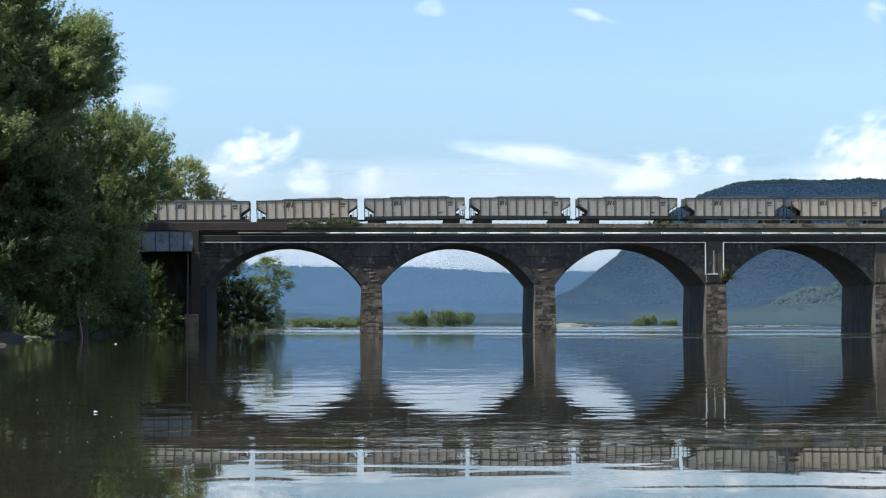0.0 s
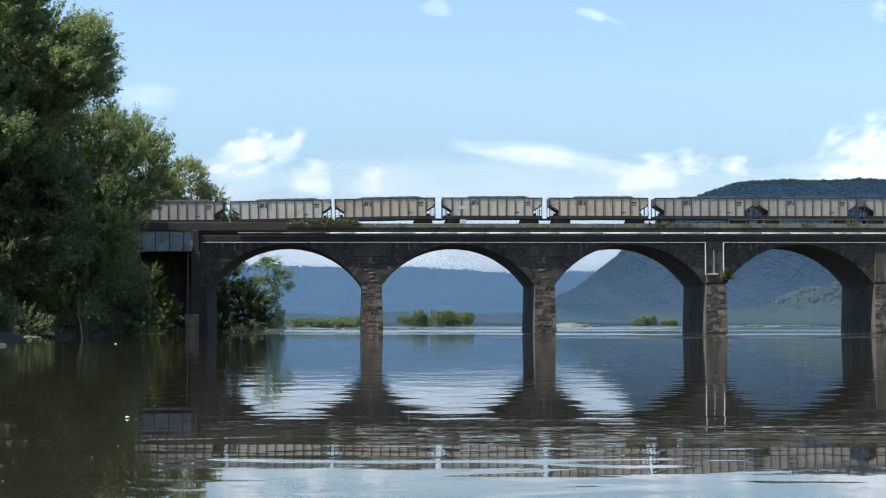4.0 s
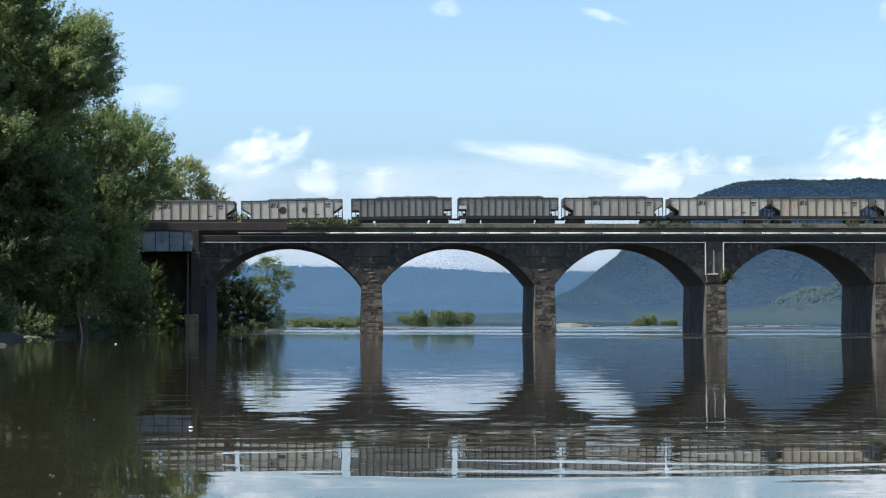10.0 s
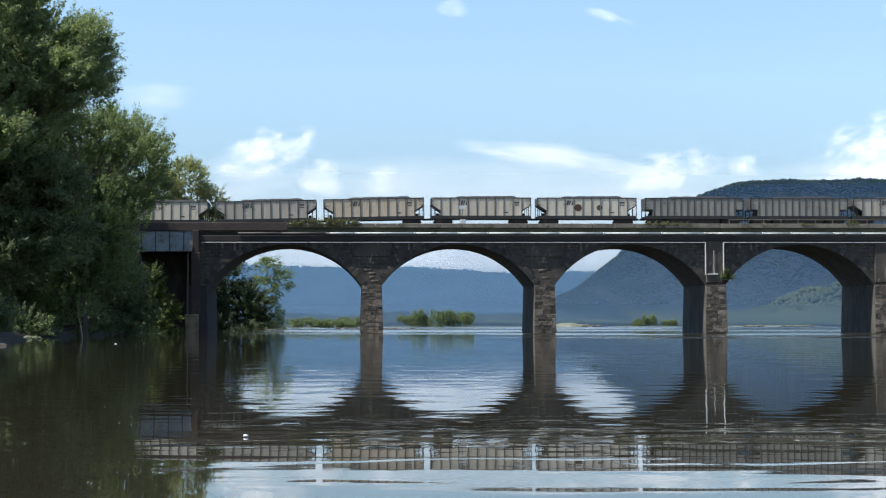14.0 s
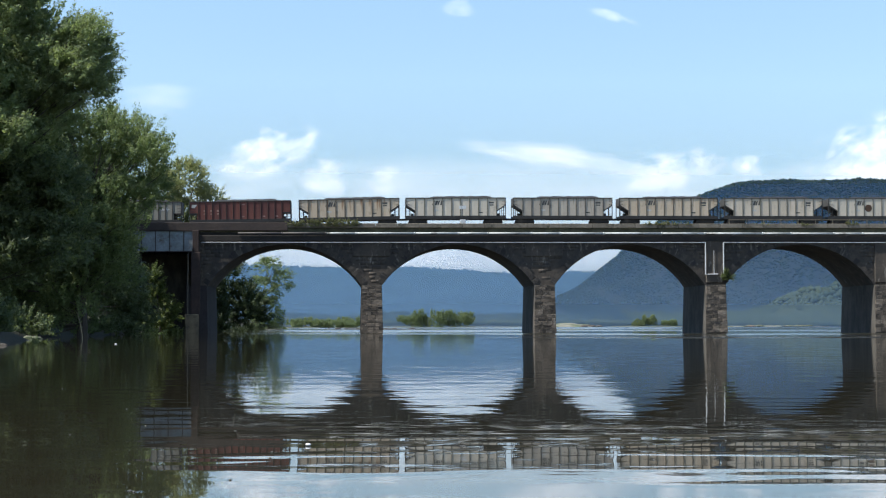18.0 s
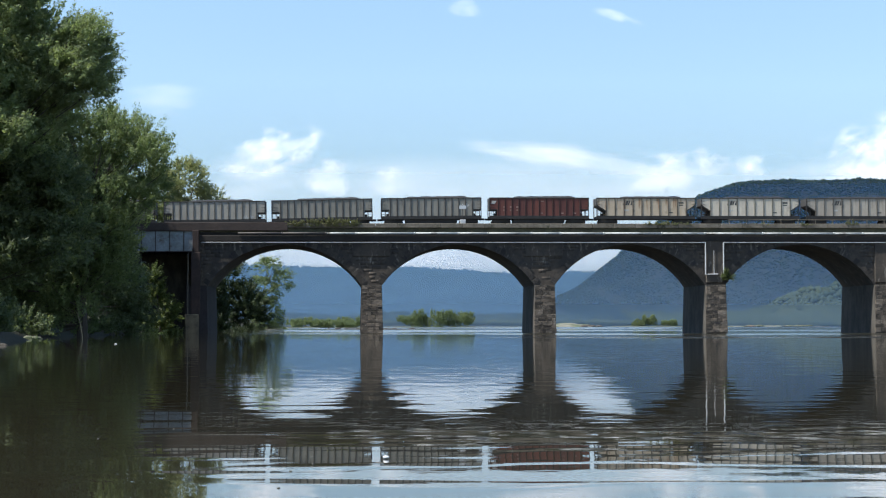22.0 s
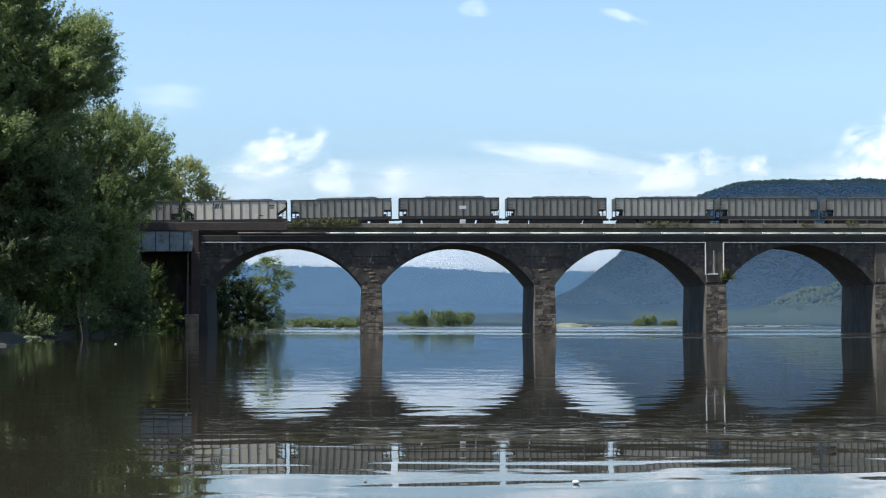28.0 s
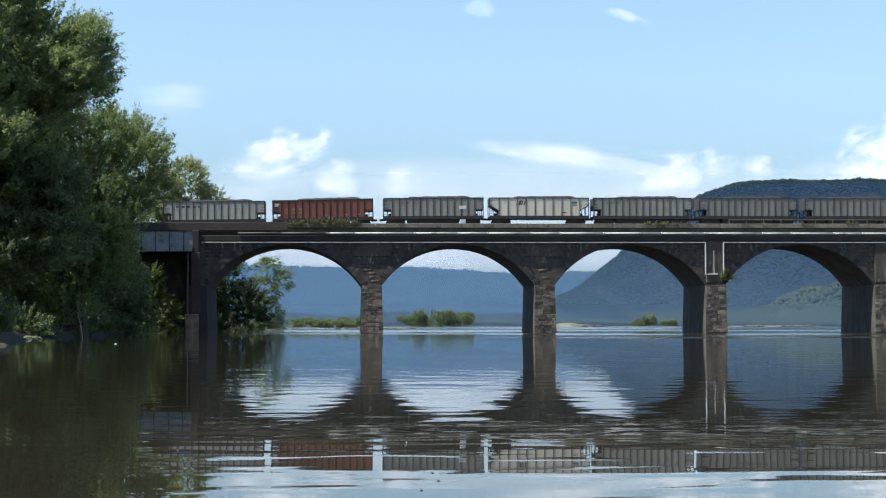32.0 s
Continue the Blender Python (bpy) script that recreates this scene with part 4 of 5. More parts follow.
while x < 110:
    n = rng.choice([4.1, 6.1, 6.1, 8.2])
    bm = bmesh.new()
    tube(bm, [(0.06, -0.62, 13.92), (n - 0.06, -0.62, 13.92)], [0.135, 0.135], 10)
    tube(bm, [(n - 0.1, -0.62, 13.92), (n + 0.1, -0.62, 13.92)], [0.18, 0.18], 10)
    pipe = part("water_main", bm, WHITE_PIPE if x > 15.5 else DULL_PIPE, bridge, "thick white pipe along the coping" if x > 15.5 else "thick dull pipe along the coping", True)
    pipe.location.x = x
    part("pipe_bracket", box(bmesh.new(), n / 2 - 0.12, n / 2 + 0.12, -0.85, 0.2, 13.6, 13.76), DARK_STEEL, pipe)
    x += n
part("conduit", tube(bmesh.new(), [(0.6, -0.53, 12.66), (70.6, -0.53, 12.66)], [0.048] * 2, 6), CONDUIT, bridge, "thin white conduit")
part("conduit", tube(bmesh.new(), [(73.75, -0.53, 12.66), (130, -0.53, 12.66)], [0.048] * 2, 6), CONDUIT, bridge, "thin white conduit")
for name, points in (("conduit", [(72.7, -0.45, 8.2), (70.97, -0.45, 8.2), (70.97, -0.53, 12.66), (70.6, -0.53, 12.66)]), ("conduit", [(73.54, -0.45, 8.3), (73.54, -0.53, 12.66), (73.75, -0.53, 12.66)]),
                     ("conduit", [(72.18, -0.45, 8.2), (72.18, -0.45, 11.5)])):
    part(name, tube(bmesh.new(), points, [0.03 if len(points) == 2 else 0.085] * len(points), 8), CONDUIT, bridge, "white conduit down the pilaster")
for k in (3, 4):
    part("pilaster", box(bmesh.new(), k * PITCH - 1.32, k * PITCH + 1.32, -0.34, 0.1, SPRING + 0.35, WALL_TOP, 0.04), STONE, bridge, "stone pilaster above the pier")
for k in (1, 2):
    part("spandrel_panel", box(bmesh.new(), k * PITCH - 2.6, k * PITCH + 2.6, -0.12, 0.1, 10.75, WALL_TOP, 0.03), STONE, bridge, "raised stone panel")

# the land end: abutment, footing, drain pipe
part("abutment", box(bmesh.new(), -0.75, 0.5, -0.85, D + 0.6, -2.0, 11.3, 0.06), RED_STONE, bridge, "red-brown stone abutment")
part("abutment", box(bmesh.new(), -0.55, 0.3, -0.8, D + 0.6, 11.3, 14.3, 0.04), RED_STONE, bridge, "red-brown bearing wall")
# added wall standing in for the deep shade under the girder span
part("return_wall", box(bmesh.new(), -8.5, -0.75, 7.0, 7.8, -1.0, 11.3), PIER_STONE, bridge, "added wall that keeps the gap under the girder span dark")
part("footing", box(bmesh.new(), -1.5, 0.35, -1.5, 0.2, -1.0, 2.75, 0.12), FOOTING, bridge, "tan concrete footing")
part("drain_pipe", tube(bmesh.new(), [(-1.15, -0.9, 2.7), (-1.15, -0.9, 11.2)], [0.05, 0.05], 8), CONCRETE, bridge, "thin pale drain pipe")

span = tagged(new("girder_span"), "pale grey riveted plate girder span beside the abutment", "girder")
span.matrix_basis = BRIDGE_AT
for gy0 in (-0.3, D - 0.3):
    part("web", box(bmesh.new(), -13.5, -0.6, gy0, gy0 + 0.06, 11.45, 14.2), GIRDER, span)
    part("top_flange", box(bmesh.new(), -13.5, -0.58, gy0 - 0.2, gy0 + 0.26, 14.2, 14.28), RUST_BEAM, span, "rusty top flange")
    part("bottom_flange", box(bmesh.new(), -13.5, -0.58, gy0 - 0.2, gy0 + 0.26, 11.37, 11.45), RUST_BEAM, span, "rusty bottom flange")
    for k in range(7):
        part("stiffener", box(bmesh.new(), -1.85 - 1.93 * k, -1.75 - 1.93 * k, gy0 - 0.12, gy0, 11.45, 14.2), RUST_BEAM, span, "rusty stiffener")
part("deck_plate", box(bmesh.new(), -13.5, -0.3, -0.1, D - 0.1, 13.85, 14.15), DARK_STEEL, span)

# signs and posts on the near edge
post = tagged(new("track_sign"), "small white sign on a thin post at the kerb", "sign")
post.matrix_basis = BRIDGE_AT @ pose(36.85, 0.1, 15.32)
part("post", tube(bmesh.new(), [(0, 0, 0), (0, 0, 2.6)], [0.035, 0.035], 8), DARK_STEEL, post)
part("plate", box(bmesh.new(), -0.5, 0.5, -0.06, -0.03, 2.05, 2.5, 0.01), CONDUIT, post, "white sign plate")
part("box", box(bmesh.new(), -0.4, 0.4, -0.25, 0.05, 0.02, 0.55, 0.03), CONDUIT, post, "white equipment box")
fence = tagged(new("edge_railing"), "row of short pale posts with a pale top rail", "railing")
fence.matrix_basis = BRIDGE_AT @ pose(0, 0, 15.32)
first_post = part("post", box(bmesh.new(), -0.05, 0.05, -0.05, 0.05, 0, 0.62, 0.01), CONCRETE, fence)
first_post.location.x = 74.5
for k in range(1, 16):
    share("post", first_post.data, fence, pose(74.5 + 2.47 * k, 0, 0))
part("top_rail", tube(bmesh.new(), [(74.4, -0.06, 0.56), (112, -0.06, 0.56)], [0.045, 0.045], 6), CONCRETE, fence)
tracks = [(3.5, 15.08), (8.0, 15.08), (12.4, 15.08)]

for ty, tz in tracks:
    for side in (-0.72, 0.72):
        bm = bmesh.new()
        rings = [[bm.verts.new((x, ty + side + e, tz - float(sag(x + PIER0)) + h)) for e, h in ((-0.035, 0.0), (0.035, 0.0), (0.035, 0.17), (-0.035, 0.17))] for x in STATIONS]
        for a, b in zip(rings, rings[1:]):
            for k in range(4):
                bm.faces.new((a[k], b[k], b[(k + 1) % 4], a[(k + 1) % 4]))
        part("rail", bm, RAIL, bridge, "rusty steel rail")

bank = bmesh.new()
slab(bank, [(-420, 14.2), (-9.0, 14.2), (-9.5, 10), (-12.0, 1.0), (-420, 1.0)], 0.6, D - 0.6)
emb = link("railway_embankment", bank, EARTH)
emb.matrix_basis = BRIDGE_AT
tagged(emb, "grassy railway embankment behind the trees", "embankment", kind="structure")


# ---------------------------------------------------------------- train
RAIL_TOP = 15.25
TRACK_Y = FRONT + 3.5
LEN = 14.15
def car_paint(name, light, dark, stain, cut=(0.58, 0.76)):
    """Old car paint: panels of uneven tone, dust, and streaks running down from the top rail."""
    m, t, p = shader(name)
    tc = t.nodes.new("ShaderNodeTexCoord")
    sep = t.nodes.new("ShaderNodeSeparateXYZ")
    t.links.new(tc.outputs["Object"], sep.inputs[0])
    info = t.nodes.new("ShaderNodeObjectInfo")
    sheet = maths(t, "ADD", maths(t, "FLOOR", maths(t, "DIVIDE", sep.outputs[0], 1.272)), maths(t, "MULTIPLY", info.outputs["Random"], 57.0))
    tone = t.nodes.new("ShaderNodeTexWhiteNoise")
    tone.noise_dimensions = "1D"
    t.links.new(sheet, tone.inputs["W"])
    large = noise_tex(t, 0.5, 4.0, 0.6, shift=True)
    c = mix_rgb(t, spread(t, maths(t, "ADD", maths(t, "MULTIPLY", large, 0.78), maths(t, "MULTIPLY", tone.outputs["Value"], 0.22)), 0.3, 0.7), light, dark)
    dust = noise_tex(t, 5.0, 5.0, 0.65, shift=True)
    c = mix_rgb(t, spread(t, dust, 0.3, 0.8), c, mix_rgb(t, 1.0, c, (0.84, 0.83, 0.81), "MULTIPLY"))
    run = noise_tex(t, 1.7, 4.0, 0.65, (1.6, 1, 0.14), shift=True)
    fall = spread(t, sep.outputs[2], 1.2, 4.0)
    c = mix_rgb(t, spread(t, maths(t, "ADD", run, maths(t, "MULTIPLY", maths(t, "SUBTRACT", fall, 0.55), 0.16)), *cut), c, stain)
    foot = noise_tex(t, 0.9, 4.0, 0.6, (1, 1, 0.8), shift=True)
    c = mix_rgb(t, spread(t, foot, 0.60, 0.78), c, mix_rgb(t, 1.0, c, (0.55, 0.53, 0.50), "MULTIPLY"))
    t.links.new(c, p.inputs["Base Color"])
    p.inputs["Roughness"].default_value = 0.62
    return m


PAINT = {
    "cream": car_paint("cream_car_paint", (0.653, 0.555, 0.440), (0.513, 0.429, 0.327), (0.203, 0.149, 0.097), (0.60, 0.80)),
    "pale": car_paint("pale_ivory_car_paint", (0.670, 0.589, 0.472), (0.553, 0.479, 0.380), (0.231, 0.176, 0.123), (0.62, 0.82)),
    "tan": car_paint("dusty_tan_car_paint", (0.490, 0.426, 0.345), (0.376, 0.323, 0.261), (0.176, 0.141, 0.101)),
    "rusty": car_paint("rust_streaked_car_paint", (0.603, 0.494, 0.370), (0.501, 0.393, 0.272), (0.241, 0.114, 0.046), (0.56, 0.72)),
    "grey": car_paint("dusty_grey_car_paint", (0.291, 0.268, 0.224), (0.218, 0.200, 0.167), (0.119, 0.104, 0.081)),
    "grey_light": car_paint("light_grey_car_paint", (0.388, 0.357, 0.306), (0.300, 0.276, 0.235), (0.166, 0.143, 0.109)),
    "grey_dark": car_paint("dark_grey_car_paint", (0.240, 0.220, 0.186), (0.180, 0.163, 0.139), (0.096, 0.084, 0.068)),
    "red": car_paint("oxide_red_car_paint", (0.148, 0.042, 0.028), (0.103, 0.030, 0.023), (0.063, 0.030, 0.023)),
    "orange": car_paint("faded_red_car_paint", (0.222, 0.067, 0.036), (0.163, 0.050, 0.031), (0.082, 0.035, 0.024)),
}
# Each car's own tone cut to about a third, putting rib shadow into colour
SHADED_RIB = {name: surface(name + "_shaded_rib_paint", tuple(k * 0.36 for k in c), tuple(k * 0.20 for k in c), 0.8, 5.0, 0.7, bump=0.0) for name, c in (
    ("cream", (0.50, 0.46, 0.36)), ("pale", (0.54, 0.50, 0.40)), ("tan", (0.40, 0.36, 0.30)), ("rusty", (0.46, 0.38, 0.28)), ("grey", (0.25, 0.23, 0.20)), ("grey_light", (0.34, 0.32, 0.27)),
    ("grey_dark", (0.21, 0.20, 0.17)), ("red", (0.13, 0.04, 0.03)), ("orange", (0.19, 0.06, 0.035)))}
RIB = surface("grimy_shaded_rib_paint", (0.075, 0.068, 0.058), (0.04, 0.037, 0.032), 0.8, 5.0, 0.7, bump=0.0)
MARK_BLACK = surface("faded_black_lettering_paint", (0.05, 0.05, 0.05), (0.09, 0.085, 0.075), 1.0, 6.0, 0.7, bump=0.0)
MARK_WHITE = surface("faded_white_lettering_paint", (0.62, 0.60, 0.56), (0.45, 0.43, 0.40), 1.0, 6.0, 0.7, bump=0.0)
MARK_FADED = surface("faded_pinkish_lettering_paint", (0.40, 0.26, 0.21), (0.24, 0.13, 0.10), 1.0, 6.0, 0.7, bump=0.0)
RUST = surface("bare_rust", (0.115, 0.062, 0.036), (0.07, 0.040, 0.026), 1.5, 8.0, 0.9, bump=0.01)


def coal_heap(rng_seed):
    h = LEN / 2
    def height(x, y):
        e = np.minimum((x + h - 2.2) / 1.9, (h - 0.9 - x) / 1.5)
        c = np.clip(1 - (np.abs(y) / 1.4) ** 2, 0, 1) ** 0.5
        return 3.60 + (0.58 + 0.010 * x) * ease(e) * c + 0.03 * waves(x, y, 2.0, rng_seed, 3)
    return grid_mesh("coal", np.linspace(-6.95, 6.95, 48), np.linspace(-1.42, 1.42, 9), height)


def hopper(kind, paint, marks):
    """An open-top coal car, z from the rail: ribbed sides cut back at the ends, end sheets, trucks, couplers, a heaped load."""
    root = new("coal_car")
    h = LEN / 2
    if kind == "hopper":
        cut = [(h, 2.85), (h - 1.38, 1.95), (h - 1.38, 1.33)]
        ribs = [-h + 1.38 + (LEN - 2.7) / 9 * k for k in range(10)]
    else:
        cut = [(h, 2.20), (h - 1.10, 2.20), (h - 1.10, 1.33)]
        ribs = [-h + 1.28 + 0.966 * k for k in range(13)]
    outline = [(-h, 3.85)] + [(-a, b) for a, b in cut] + [(a, b) for a, b in cut[::-1]] + [(h, 3.85)]
    for side in (-1, 1):
        part("side_sheet", slab(bmesh.new(), outline, *sorted((side * 1.47, side * 1.50))), PAINT[paint], root)
        part("top_rail", box(bmesh.new(), -h, h, *sorted((side * 1.45, side * 1.56)), 3.76, 3.89, 0.015), RIB, root, "grimy top rail")
        part("side_sill", box(bmesh.new(), -h, h, *sorted((side * 1.40, side * 1.55)), 0.86, 1.33, 0.015), DARK_STEEL, root, "dark side sill")
        for e in (-1, 1):
            part("corner_post", box(bmesh.new(), *sorted((e * (h - 0.10), e * h)), *sorted((side * 1.42, side * 1.56)), 0.86, 3.80), DARK_STEEL, root, "dark corner post")
            if kind == "hopper":
                bm = slab(bmesh.new(), [(e * h, 2.93), (e * (h - 1.42), 2.01), (e * (h - 1.42), 1.84), (e * h, 2.76)], *sorted((side * 1.503, side * 1.555)))
                part("end_angle", bm, DARK_STEEL, root, "dark angle along the cut-back end")
            else:
                part("end_angle", box(bmesh.new(), *sorted((e * h, e * (h - 1.12))), *sorted((side * 1.503, side * 1.545)), 2.13, 2.24), DARK_STEEL, root)
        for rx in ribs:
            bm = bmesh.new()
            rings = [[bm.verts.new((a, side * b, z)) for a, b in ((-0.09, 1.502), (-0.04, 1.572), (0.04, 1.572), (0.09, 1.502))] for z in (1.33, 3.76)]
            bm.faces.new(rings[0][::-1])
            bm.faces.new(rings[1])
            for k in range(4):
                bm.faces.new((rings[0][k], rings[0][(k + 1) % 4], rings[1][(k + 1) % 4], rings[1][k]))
            part("rib", bm, SHADED_RIB[paint], root).location.x = rx
    for e in (-1, 1):
        za = cut[0][1]
        part("end_sheet", box(bmesh.new(), *sorted((e * (h - 0.06), e * (h - 0.02))), -1.46, 1.46, za - 0.06, 3.82), RIB, root, "grimy end sheet")
        low = (h - 2.25, 1.36) if kind == "hopper" else (h - 1.15, 2.16)
        bm = slab(bmesh.new(), [(e * (h - 0.06), za), (e * (h - 0.06), za - 0.06), (e * low[0], low[1] - 0.06), (e * low[0], low[1])], -1.46, 1.46)
        part("slope_sheet", bm, DARK_STEEL, root, "dark sloped end sheet")
        if kind != "hopper":
            part("bulkhead", box(bmesh.new(), *sorted((e * (h - 1.15), e * (h - 1.11))), -1.46, 1.46, 1.3, 2.16), DARK_STEEL, root)
        part("end_sill", box(bmesh.new(), *sorted((e * (h - 0.3), e * h)), -1.40, 1.40, 0.90, 1.25, 0.02), DARK_STEEL, root, "dark end sill")
        for side in (-1, 1):
            part("end_brace", tube(bmesh.new(), [(e * (h - 0.62), side * 1.4, 1.25), (e * (h - 0.62), side * 1.4, 2.35)], [0.045, 0.045], 6), DARK_STEEL, root)
        part("brake_rig", box(bmesh.new(), *sorted((e * (h - 1.15), e * (h - 0.75))), -0.35, 0.35, 1.25, 1.72, 0.04), DARK_STEEL, root, "dark brake cylinder box")
        part("coupler", box(bmesh.new(), *sorted((e * (h - 0.3), e * (h + 0.52))), -0.16, 0.16, 0.72, 1.0, 0.03), DARK_STEEL, root, "steel coupler")
        for k in range(5):
            part("ladder_rung", box(bmesh.new(), *sorted((e * (h - 0.55), e * (h - 0.10))), -1.60, -1.565, 1.55 + 0.45 * k, 1.585 + 0.45 * k), DARK_STEEL, root)
        bm = bmesh.new()
        for s in (-1.0, 1.0):
            slab(bm, [(-1.35, 0.42), (-0.5, 0.36), (0.5, 0.36), (1.35, 0.42), (1.25, 0.68), (0.5, 0.92), (-0.5, 0.92), (-1.25, 0.68)], s * 1.0 - 0.08, s * 1.0 + 0.08)
        box(bm, -0.22, 0.22, -1.05, 1.05, 0.5, 0.95)
        truck = part("truck", bm, DARK_STEEL, root, "dirty cast steel truck")
        truck.location.x = e * (h - 1.75)
        for ax in (-0.88, 0.88):
            bm = bmesh.new()
            for s in (-0.75, 0.75):
                tube(bm, [(0, s - 0.06, 0), (0, s + 0.06, 0)], [0.46, 0.46], 18)
            tube(bm, [(0, -1.05, 0), (0, 1.05, 0)], [0.09, 0.09], 8)
            part("wheelset", bm, DARK_STEEL, truck).location = (ax, 0, 0.46)
    if kind == "hopper":
        for a, b in ((-h + 3.2, -1.2), (1.2, h - 3.2)):
            bm = slab(bmesh.new(), [(a, 1.33), (a + 0.5, 0.84), (b - 0.5, 0.84), (b, 1.33)], -1.2, 1.2)
            part("hopper_bottom", bm, DARK_STEEL, root, "dark discharge bay")
        part("centre_sill", box(bmesh.new(), -h + 0.3, h - 0.3, -0.3, 0.3, 0.88, 1.3), DARK_STEEL, root)
    else:
        bm = slab(bmesh.new(), [(-h + 3.35, 1.1), (-h + 3.45, 0.34), (h - 3.45, 0.34), (h - 3.35, 1.1)], -1.2, 1.2)
        part("belly", bm, DARK_STEEL, root, "dark deep belly between the trucks")
    y0, y1 = -1.512, -1.501
    if "bars" in marks:
        bm = bmesh.new()
        for k, w in enumerate((0.18, 0.30, 0.18, 0.34)):
            a = -h + 3.72 + 0.37 * k
            slab(bm, [(a, 2.84), (a + w, 2.84), (a + w + 0.2, 3.46), (a + 0.2, 3.46)], y0, y1)
        part("emblem", bm, MARK_BLACK, root, "faded black emblem of slanted bars")
        for nm, a, b, z0, z1 in (("number_panel", 3.9, 4.6, 2.0, 2.22), ("number_panel", 11.75, 12.45, 3.05, 3.3), ("data_panel", 11.8, 12.4, 2.75, 2.9), ("data_panel", 10.2, 10.9, 1.7, 1.85)):
            part(nm, box(bmesh.new(), -h + a, -h + b, y0, y1, z0, z1), MARK_BLACK if z0 > 2.3 or z0 < 1.8 else MARK_WHITE, root)
    if "row" in marks:
        for k in range(5):
            part("number_panel", box(bmesh.new(), -h + 1.8 + 0.75 * k, -h + 2.25 + 0.75 * k, y0, y1, 3.0, 3.28), MARK_BLACK if paint == "grey_light" else PAINT["grey_dark"], root)
    if "white" in marks:
        part("emblem", slab(bmesh.new(), [(-h + 0.3, 3.0), (-h + 0.75, 2.95), (-h + 1.05, 3.4), (-h + 0.4, 3.45)], y0, y1), MARK_WHITE, root, "small white emblem")
        for k in range(3):
            for z0, tall in ((2.42, 0.24), (2.02, 0.16)):
                part("number_panel", box(bmesh.new(), -h + 2.0 + 0.92 * k, -h + 2.3 + 0.92 * k, y0, y1, z0, z0 + tall), MARK_FADED, root, "faded pinkish lettering block")
        for k, a in enumerate((7.3, 10.2, 12.0)):
            part("data_panel", box(bmesh.new(), -h + a, -h + a + 0.34, y0, y1, 1.6, 1.76), MARK_FADED, root)
        part("data_panel", box(bmesh.new(), -h + 7.3, -h + 7.7, y0, y1, 3.3, 3.42), MARK_FADED, root)
    if "scrawl" in marks:
        low = 1.35 if "low" in marks else 2.55
        for k, (a, tall, lean) in enumerate(((11.0, 0.34, 0.10), (11.28, 0.46, 0.16), (11.56, 0.30, -0.06), (11.82, 0.52, 0.20), (12.1, 0.36, 0.12))):
            part("paint_stroke", slab(bmesh.new(), [(-h + a, low), (-h + a + 0.15, low), (-h + a + 0.15 + lean, low + tall), (-h + a + lean, low + tall)], y0, y1), MARK_WHITE, root, "sprayed white paint stroke")
        part("paint_stroke", slab(bmesh.new(), [(-h + 10.9, low + 0.08), (-h + 12.5, low + 0.2), (-h + 12.55, low + 0.3), (-h + 10.9, low + 0.17)], y0 - 0.004, y1), MARK_WHITE, root, "sprayed white paint stroke")
    if "discs" in marks:
        for a, r in ((5.8, 0.52), (8.85, 0.40)):
            part("rust_patch", tube(bmesh.new(), [(-h + a, y0, 2.45), (-h + a, y1, 2.45)], [r, r], 16), RUST, root, "round patch of bare rust")
    ob = new("coal_load", coal_heap(7))
    ob.data.materials.append(COAL)
    ob.parent = root
    ob["label"] = "heap of black coal"
    return root


# left end of each car at the start, body kind, paint and markings, front of the train first
CARS = [(77.9, "hopper", "tan", "bars"), (62.62, "hopper", "rusty", "bars"), (47.36, "hopper", "tan", "bars"), (32.04, "hopper", "tan", "bars"), (16.76, "hopper", "tan", "bars"),
        (1.83, "hopper", "tan", "bars"), (-13.24, "hopper", "rusty", "bars"), (-28.38, "hopper", "cream", "bars"), (-43.47, "hopper", "rusty", "bars"), (-58.07, "hopper", "pale", "bars"),
        (-73.16, "hopper", "tan", "bars"), (-88.10, "gondola", "grey", "row"), (-103.18, "gondola", "grey", "row"), (-118.52, "hopper", "pale", "bars discs"),
        (-133.54, "hopper", "cream", "bars"), (-148.63, "hopper", "rusty", "bars"), (-163.74, "hopper", "tan", "bars"), (-178.89, "hopper", "pale", "bars"), (-193.86, "hopper", "rusty", "bars"),
        (-209.1, "gondola", "red", "white"), (-224.34, "gondola", "grey", "row scrawl"), (-239.66, "gondola", "grey", ""), (-254.65, "gondola", "grey_light", "low scrawl"), (-270.03, "gondola", "grey_dark", ""),
        (-285.28, "gondola", "grey_dark", ""), (-300.41, "gondola", "grey", "row"), (-315.16, "hopper", "pale", "bars"), (-330.1, "gondola", "grey", "row"),
        (-345.61, "gondola", "orange", "white"), (-360.8, "gondola", "grey_light", "row")]
TONE = {"cream": "cream ribbed hopper car", "pale": "pale ivory ribbed hopper car", "tan": "dusty tan ribbed hopper car", "rusty": "rust-streaked cream hopper car", "grey": "dusty grey ribbed gondola",
        "grey_light": "light grey ribbed gondola", "grey_dark": "dark grey ribbed gondola", "red": "oxide-red ribbed gondola", "orange": "faded orange-red ribbed gondola"}
proto, train = {}, []
for left, kind, paint, marks in CARS:
    at = pose(left + LEN / 2, TRACK_Y, RAIL_TOP)
    if (kind, paint, marks) not in proto:
        proto[kind, paint, marks] = car = hopper(kind, paint, marks)
        car.matrix_basis = at
    else:
        car = copy_thing(proto[kind, paint, marks], at)
    tagged(car, TONE[paint] + " heaped with coal" + (", two round rust patches" if "discs" in marks else ", sprayed white scrawl" if "scrawl" in marks else ""), "freight car", "coal train")
    train.append((car, left + LEN / 2))

